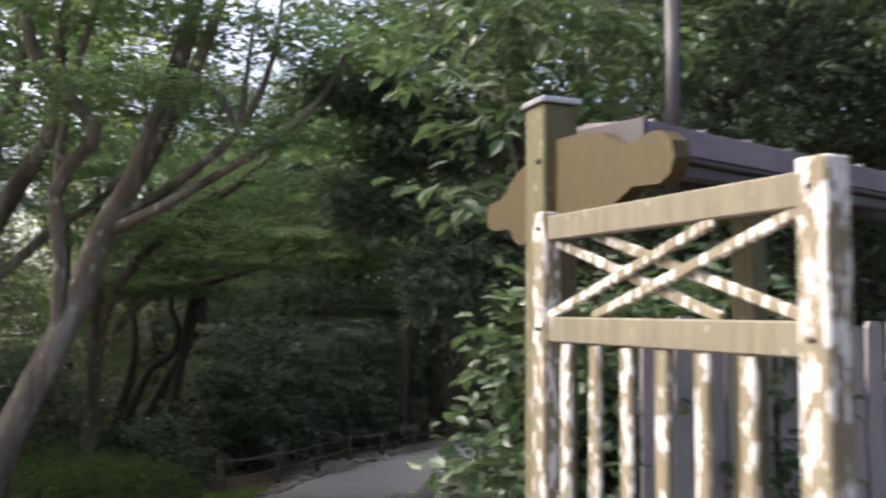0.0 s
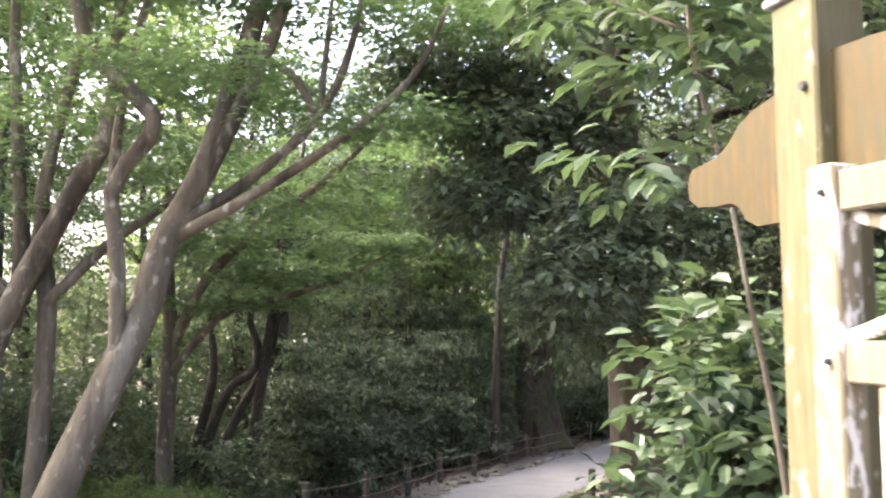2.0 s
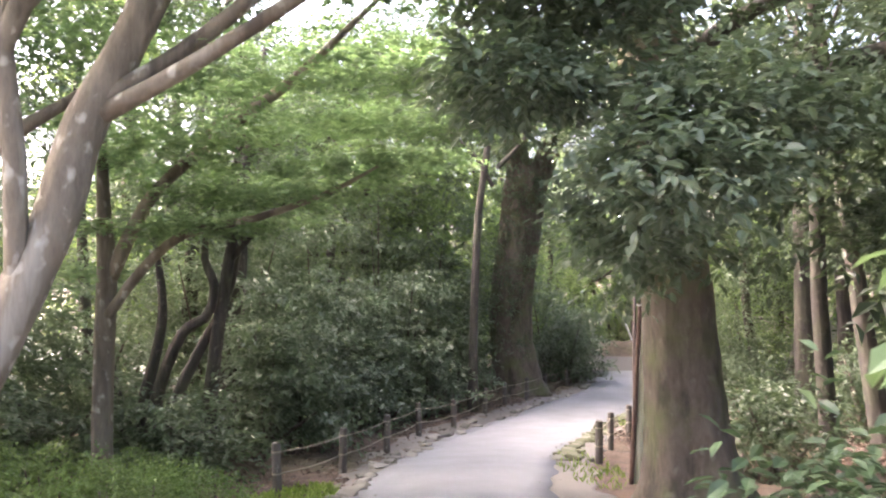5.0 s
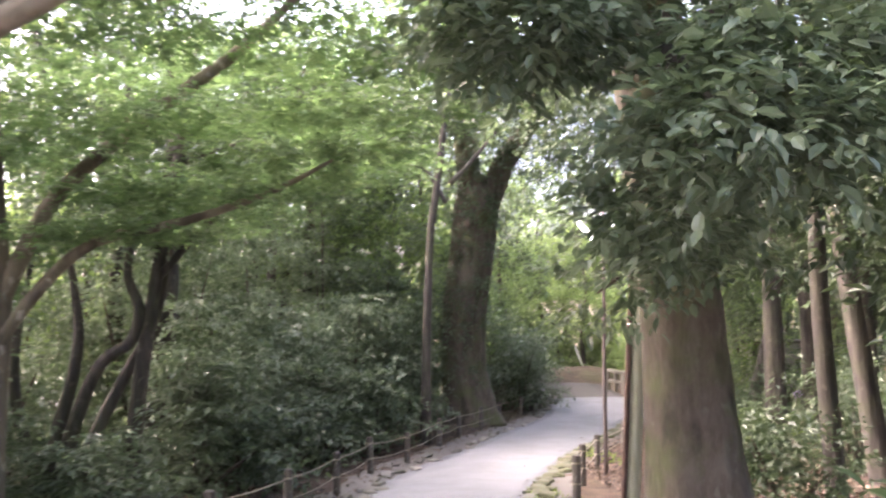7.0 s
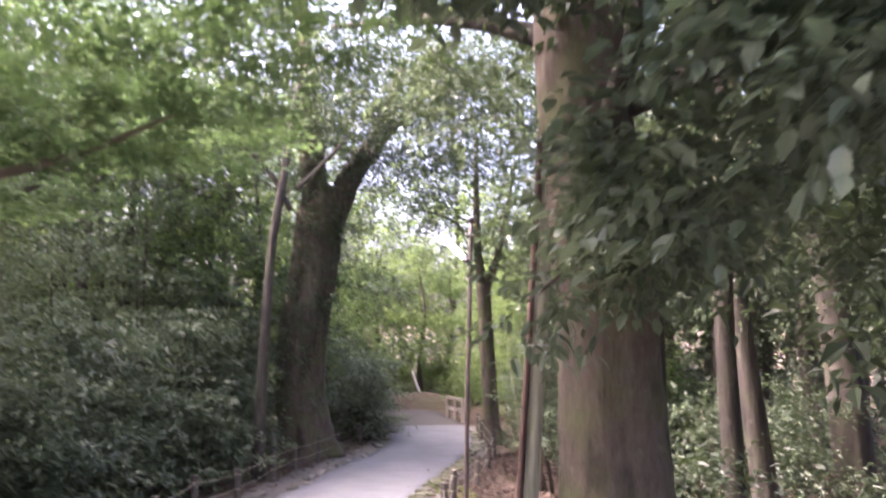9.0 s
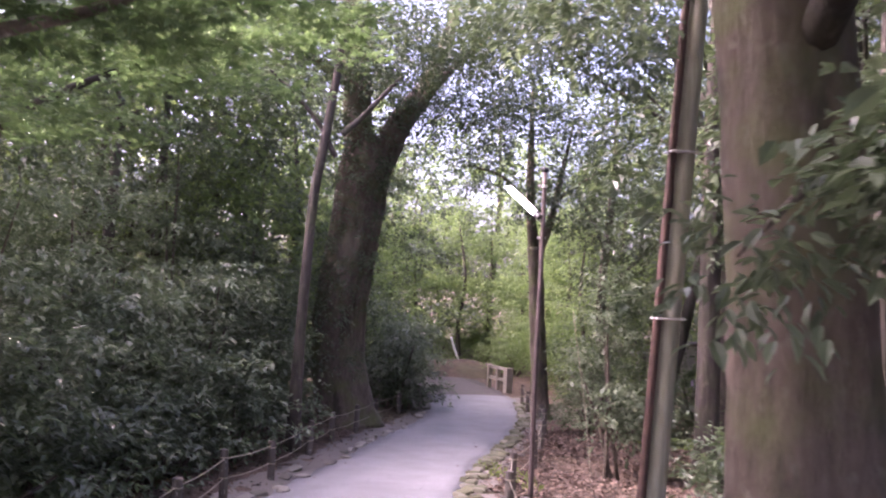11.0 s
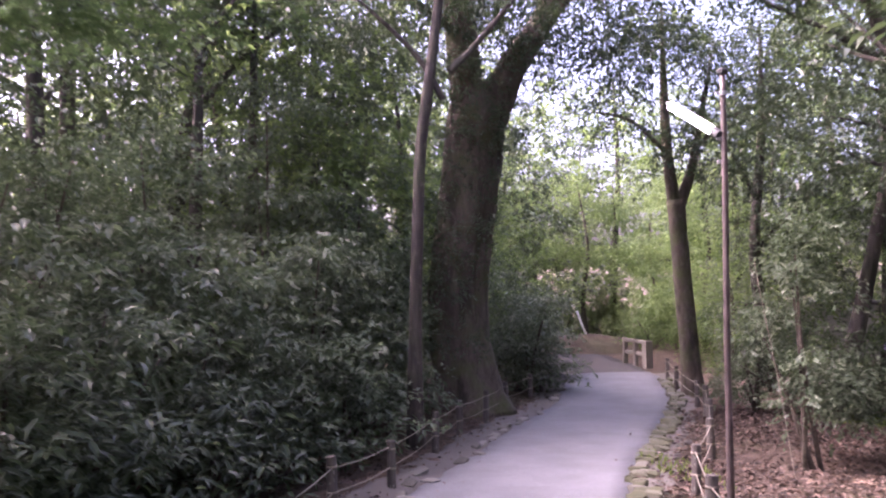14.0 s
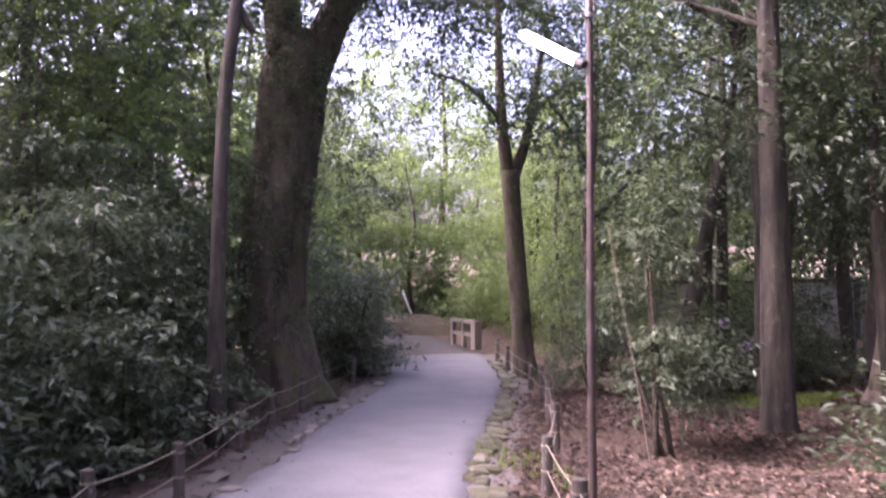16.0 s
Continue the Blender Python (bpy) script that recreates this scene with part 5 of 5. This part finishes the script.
PICKET = mesh_of(pick_bm, "picket", PICKET_WOOD)
pfence = thing("picket_fence", 0.98, 4.35, float(gz(0.98, 4.35)), "grey weathered picket fence of wide boards", "fence", turn=eave_turn - 6)
for k in range(12):
    part("picket", PICKET, pfence, at=pose(0.1 + k * 0.21, 0, 0.05 + 0.03 * math.sin(k * 2.1), 0, math.sin(k * 1.3), 0))
for z in (0.4, 1.25):
    part("fence_rail", box_mesh("fence_rail", 2.6, 0.04, 0.08, PICKET_WOOD, pose(1.25, 0.05, z), 0.004), pfence)

# ---- handrail, mound and planting where the path bends ----
rail_turn = math.degrees(math.atan2(33.9 - 35.4, 5.95 - 5.6))
hrail = thing("handrail", 5.6, 35.4, float(gz(5.6, 35.4)), "pale wooden handrail at the far bend of the path", "railing", turn=rail_turn)
for x, w in ((0, 0.12), (0.6, 0.12), (1.25, 0.22)):
    part("post", box_mesh("post", w, w, 0.8, RAIL_WOOD, pose(x, 0, 0.36), 0.012), hrail)
for z in (0.7, 0.36):
    part("rail", box_mesh("rail", 1.2, 0.07, 0.1, RAIL_WOOD, pose(0.6, 0, z), 0.012), hrail)
mg = np.random.default_rng(5)
mu, mv_ = np.meshgrid(np.linspace(0, 2 * np.pi, 40, endpoint=False), np.linspace(0, 1, 14))
mr = 1 - mv_
mx, my = 2.9 * mr * np.cos(mu), 2.0 * mr * np.sin(mu)
mz = 0.5 * (1 - mr ** 2) + 0.05 * np.sin(mx * 3) * np.cos(my * 4) - 0.03
mi = np.arange(mu.size).reshape(mu.shape)
mq = np.stack([mi[:-1], np.roll(mi, -1, 1)[:-1], np.roll(mi, -1, 1)[1:], mi[1:]], -1).reshape(-1, 4)
mound = new("earth_mound", soup("earth_mound", np.stack([mx, my, mz], -1).reshape(-1, 3), [mq], SOIL, True))
mound.location = (5.3, 40.0, float(gz(5.3, 40.0)))
tagged(mound, "low bare brown earth mound beyond the bend", "mound")
stake = new("leaning_stake", tube("leaning_stake", [(0, 0, 0, 0.04), (-0.2, 0, 0.5, 0.04), (-0.35, 0, 0.95, 0.038)], WHITE, 6, 8))
stake.location = (5.9, 41.5, float(gz(5.9, 41.5)) + 0.3)
tagged(stake, "pale leaning stake standing on the mound", "stake")
for k, (x, y, h, r) in enumerate([(3.6, 43.5, 1.3, 1.2), (5.6, 44.0, 1.1, 1.2), (7.4, 43.5, 1.4, 1.1), (9.0, 42.0, 1.6, 1.2), (1.5, 42.5, 1.5, 1.2), (7.4, 38.5, 1.5, 1.0), (8.4, 35.5, 1.8, 1.1), (7.6, 32.2, 2.0, 1.1)]):
    shrub(x, y, h, r, 210 + k, FAR_LEAF, "light green garden shrub at the far bend", "shrub", "shrubs at the bend", 0.11, int(300 * r), 8, 0.1)

# ---- woods all round ----
crowns = []
for s in range(4):
    g = np.random.default_rng(300 + s)
    bl = [(g.normal(0, 1.7), g.normal(0, 1.7), z, g.uniform(0.7, 1.5), g.uniform(0.7, 1.5), g.uniform(0.35, 0.75)) for z in np.linspace(0.8, 9.6, 24)]
    leafage = FAR_LEAF if s < 2 else OAK_LEAF
    crowns.append((crown_mesh("crown", 310 + s, bl, 720, 9, 0.55, 0.22, leafage, SIMPLE, 0.5, 0.4, 0.25, 0.15, 0.0, 0.25), crown_mesh("crown", 310 + s, bl, 330, 9, 0.7, 0.32, leafage, SIMPLE, 0.5, 0.4, 0.25, 0.15, 0.0, 0.2),
                   tube("trunk", [(0, 0, -0.2, 0.2), (0.15, 0, 2, 0.13), (-0.2, 0.2, 5, 0.1), (0.3, 0.2, 8.5, 0.03)], DARK_BARK, 16, 10, 0.05, s)))
wood_spots = []
g = np.random.default_rng(44)
for a in np.arange(-170, 190, 6.5):
    for ring, d0 in enumerate((24, 33)):
        ang = radians(a + ring * 3 + g.uniform(-2, 2))
        d = d0 + g.uniform(-3, 4)
        x, y = 0.5 + d * math.sin(ang), 17 + d * math.cos(ang)
        if (-16 < a < -2 or abs(a) > 112) and ring == 0:
            continue
        wood_spots.append((x, y, ring == 1 or abs(a) > 60))
for x, y in [(-4.8, 29.5), (-6.8, 25.8), (-2.4, 31.8), (-8.6, 22.0), (12.2, 29.8), (-9, 26), (-7, 29), (-3.5, 31.5), (-1, 34), (3.0, 46), (6.2, 48), (9.5, 45), (4.6, 51), (5.5, 56), (9.0, 57), (2.0, 56), (-4.0, 27.6), (-6.0, 32), (-3.2, 34.5), (10.5, 39), (9.5, 34), (12.5, 33), (-12, 20), (-11, 14), (-10, 8), (13, 19), (12, 13), (9, 11), (6.5, 9.5), (15, 29), (0.5, 40)]:
    wood_spots.append((x, y, False))
for k, (x, y, remote) in enumerate(wood_spots):
    dense, loose, t_ = crowns[int(g.integers(4)) if k < len(wood_spots) - 31 else 2 + k % 2 if x > 5 and y < 34 else k % 4]
    tr = thing("woodland_tree", x, y, float(gz(x, y)), "leafy woodland tree in the surrounding grove", "tree", "surrounding grove", turn=float(g.uniform(0, 360)))
    sc = g.uniform(0.85, 1.3)
    if y > 36 and 1 < x < 14:
        sc *= 0.72 if y < 50 else 1.15
    tr.scale = (sc, sc, sc)
    part("trunk", t_, tr)
    part("crown", loose if remote else dense, tr)

for k, a in enumerate(np.arange(-110, 112, 7.5)):
    d = 25.5 + g.uniform(-1.5, 2.5)
    x, y = 0.5 + d * math.sin(radians(a)), 17 + d * math.cos(radians(a))
    if -55 < a < -18 and k % 2:
        continue
    dense, loose, t_ = crowns[k % 2]
    tr = thing("undergrowth_bush", x, y, float(gz(x, y)) - 0.25, "tall leafy undergrowth bush between the far trunks", "shrub", "far undergrowth", turn=float(g.uniform(0, 360)))
    sc = g.uniform(0.32, 0.48)
    tr.scale = (sc * 1.25, sc * 1.25, sc)
    part("stem", t_, tr)
    part("crown", loose, tr)

wall = thing("garden_wall", 12.5, 34.0, float(gz(12.5, 34.0)), "plain grey plaster garden wall behind the far trunks", "wall", kind="structure", turn=-18)
wall_body = part("wall_body", box_mesh("wall_body", 9.0, 0.25, 1.6, WALL, pose(0, 0, 0.8), 0.01), wall)
part("coping", box_mesh("coping", 9.1, 0.4, 0.12, ROOF_TRIM, pose(0, 0, 1.66), 0.03), wall_body)
for k in range(5):
    part("wall_post", box_mesh("wall_post", 0.16, 0.3, 1.6, ROOF_TRIM, pose(-4.2 + k * 2.1, -0.02, 0.8), 0.01), wall)

# ---- leaf litter, moss and grass ----
def litter(name, n, xr, yr, size, label, mat=DEAD_LEAF, seed=1, keep=None, shape=SIMPLE, lift=0.03, flatness=0.35):
    g = np.random.default_rng(seed)
    x, y = g.uniform(*xr, n), g.uniform(*yr, n)
    if keep is not None:
        k = keep(x, y, g)
        x, y = x[k], y[k]
    m = len(x)
    base = np.stack([x, y, gz(x, y) + lift + g.uniform(0, 0.012, m)], -1)
    a = g.uniform(0, 2 * np.pi, m)
    way = np.stack([np.cos(a), np.sin(a), g.normal(0, 0.25, m)], -1)
    up = np.array([0, 0, 1.0]) + g.normal(0, flatness, (m, 3))
    s = size * g.uniform(0.6, 1.2, m)
    tagged(new(name, leaves(name, base, way, up, s, s * 0.5, shape, mat)), label, "leaves", kind="stuff")


litter("fallen_leaves", 70000, (1.5, 11), (13, 26.5), 0.085, "reddish brown fallen leaves covering the wood floor", seed=1, keep=lambda x, y, g: (x > edge_r(y) + 0.55 + 0.3 * g.normal(size=len(x))) & (np.sin(x * 1.3) + np.sin(y * 1.1) + g.normal(0, 0.8, len(x)) > -1.5))
litter("fallen_leaves", 14000, (-6, 3), (11, 31), 0.075, "brown fallen leaves gathered below the rope fence", seed=2, keep=lambda x, y, g: (x < edge_l(y) - 0.35 + 0.2 * g.normal(size=len(x))) & (x > edge_l(y) - 2.5))
litter("scattered_leaves", 500, (-2.5, 6), (9, 34), 0.05, "a few dry leaves scattered over the gravel path", seed=3, keep=lambda x, y, g: (x > edge_l(y) - 0.3) & (x < edge_r(y) + 0.3) & (np.minimum(x - edge_l(y), edge_r(y) - x) < 0.35 * abs(g.normal(size=len(x)))), lift=0.04)


def tufts(name, n, centre, rad, h, label, seed, mat=GRASS):
    g = np.random.default_rng(seed)
    a, r = g.uniform(0, 2 * np.pi, n), np.sqrt(g.uniform(0, 1, n))
    x, y = centre[0] + rad[0] * r * np.cos(a), centre[1] + rad[1] * r * np.sin(a)
    base = np.stack([x, y, gz(x, y)], -1)
    way = np.stack([g.normal(0, 0.5, n), g.normal(0, 0.5, n), np.ones(n)], -1)
    s = h * g.uniform(0.5, 1.2, n)
    tagged(new(name, leaves(name, base, way, g.normal(size=(n, 3)), s, s * 0.16, SIMPLE, mat)), label, "grass", kind="stuff")


tufts("grass", 5000, (7.6, 24.3), (1.7, 0.9), 0.12, "patch of bright green grass lit between the trees", 1)
tufts("grass", 220, (0.5, 14.2), (0.35, 2.2), 0.1, "sparse green weeds at the edge of the path", 4)
tufts("grass", 300, (2.2, 20.6), (0.3, 1.6), 0.1, "sparse green weeds between edging stones", 5)
tufts("grass", 1600, (4.4, 33.5), (0.8, 0.6), 0.05, "thin grass at the bend", 2)
tufts("grass", 2500, (-2.75, 10.8), (0.5, 2.4), 0.10, "thin grass along the foot of the azaleas", 3)

for k, (dx, dy, dz) in enumerate([(-0.3, -0.5, 1.35), (0.25, -0.6, 1.1), (0.5, -0.5, 1.3), (-0.05, -0.75, 0.95)]):
    fg = np.random.default_rng(k)
    n = 40
    d = unit(fg.normal(size=(n, 3)))
    ob = new("hydrangea_flower", leaves("hydrangea_flower", d * 0.07, d + fg.normal(0, 0.3, (n, 3)), fg.normal(size=(n, 3)), np.full(n, 0.04), np.full(n, 0.04), SIMPLE, FLOWER))
    ob.location = (7.8 + dx, 25.6 + dy, float(gz(7.8, 25.6)) + dz)
    tagged(ob, "pale lilac hydrangea flower head among leaves", "flower", "hydrangea flowers")
cord = new("hanging_cord", tube("hanging_cord", [(3.05, 20.3, 0.75, 0.004), (3.12, 20.2, 0.1, 0.004), (3.18, 20.0, -0.7, 0.004), (3.2, 19.7, -1.72, 0.004)], ROPE, 20, 5))
tagged(cord, "thin pale cord hanging from branches to the ground", "cord")

# ---- edging stones ----
stone_meshes = []
for s in range(6):
    g = np.random.default_rng(500 + s)
    bm = bmesh.new()
    bmesh.ops.create_cube(bm, size=1)
    bmesh.ops.bevel(bm, geom=bm.edges[:], offset=0.16, segments=1, affect="EDGES")
    for v in bm.verts:
        v.co += Vector(g.normal(0, 0.06, 3))
    stone_meshes.append((mesh_of(bm.copy(), "edging_stone", STONE), mesh_of(bm, "edging_stone", MOSS_STONE)))
g = np.random.default_rng(9)
kerb = thing("stone_edging", 1.0, 17.0, float(gz(1.0, 17.0)), "rows of mossy flat stones edging the path", "edging", kind="structure")
ox, oy, oz = kerb.location
y = 15.2
while y < 31.5:
    step = g.uniform(0.13, 0.27)
    for row in range(2 if g.uniform() < 0.35 else 1):
        x = float(edge_r(y)) + 0.05 + 0.15 * row + g.normal(0, 0.03)
        part("edging_stone", stone_meshes[int(g.integers(6))][1], kerb, at=pose(x - ox, y - oy, float(gz(x, y)) + 0.03 - oz, g.normal(0, 5), g.normal(0, 5), -24 + g.normal(0, 14)) @ Matrix.Diagonal((g.uniform(0.13, 0.24), step * 0.88, g.uniform(0.06, 0.1), 1)))
    y += step
y = 10.5
while y < 32:
    step = g.uniform(0.14, 0.36)
    if g.uniform() < 0.6:
        x = float(edge_l(y)) + g.normal(-0.05, 0.08)
        part("edging_stone", stone_meshes[int(g.integers(6))][0], kerb, at=pose(x - ox, y - oy, float(gz(x, y)) + 0.015 - oz, g.normal(0, 5), g.normal(0, 5), -20 + g.normal(0, 20)) @ Matrix.Diagonal((g.uniform(0.09, 0.2), step * 0.85, g.uniform(0.07, 0.1), 1)))
    y += step
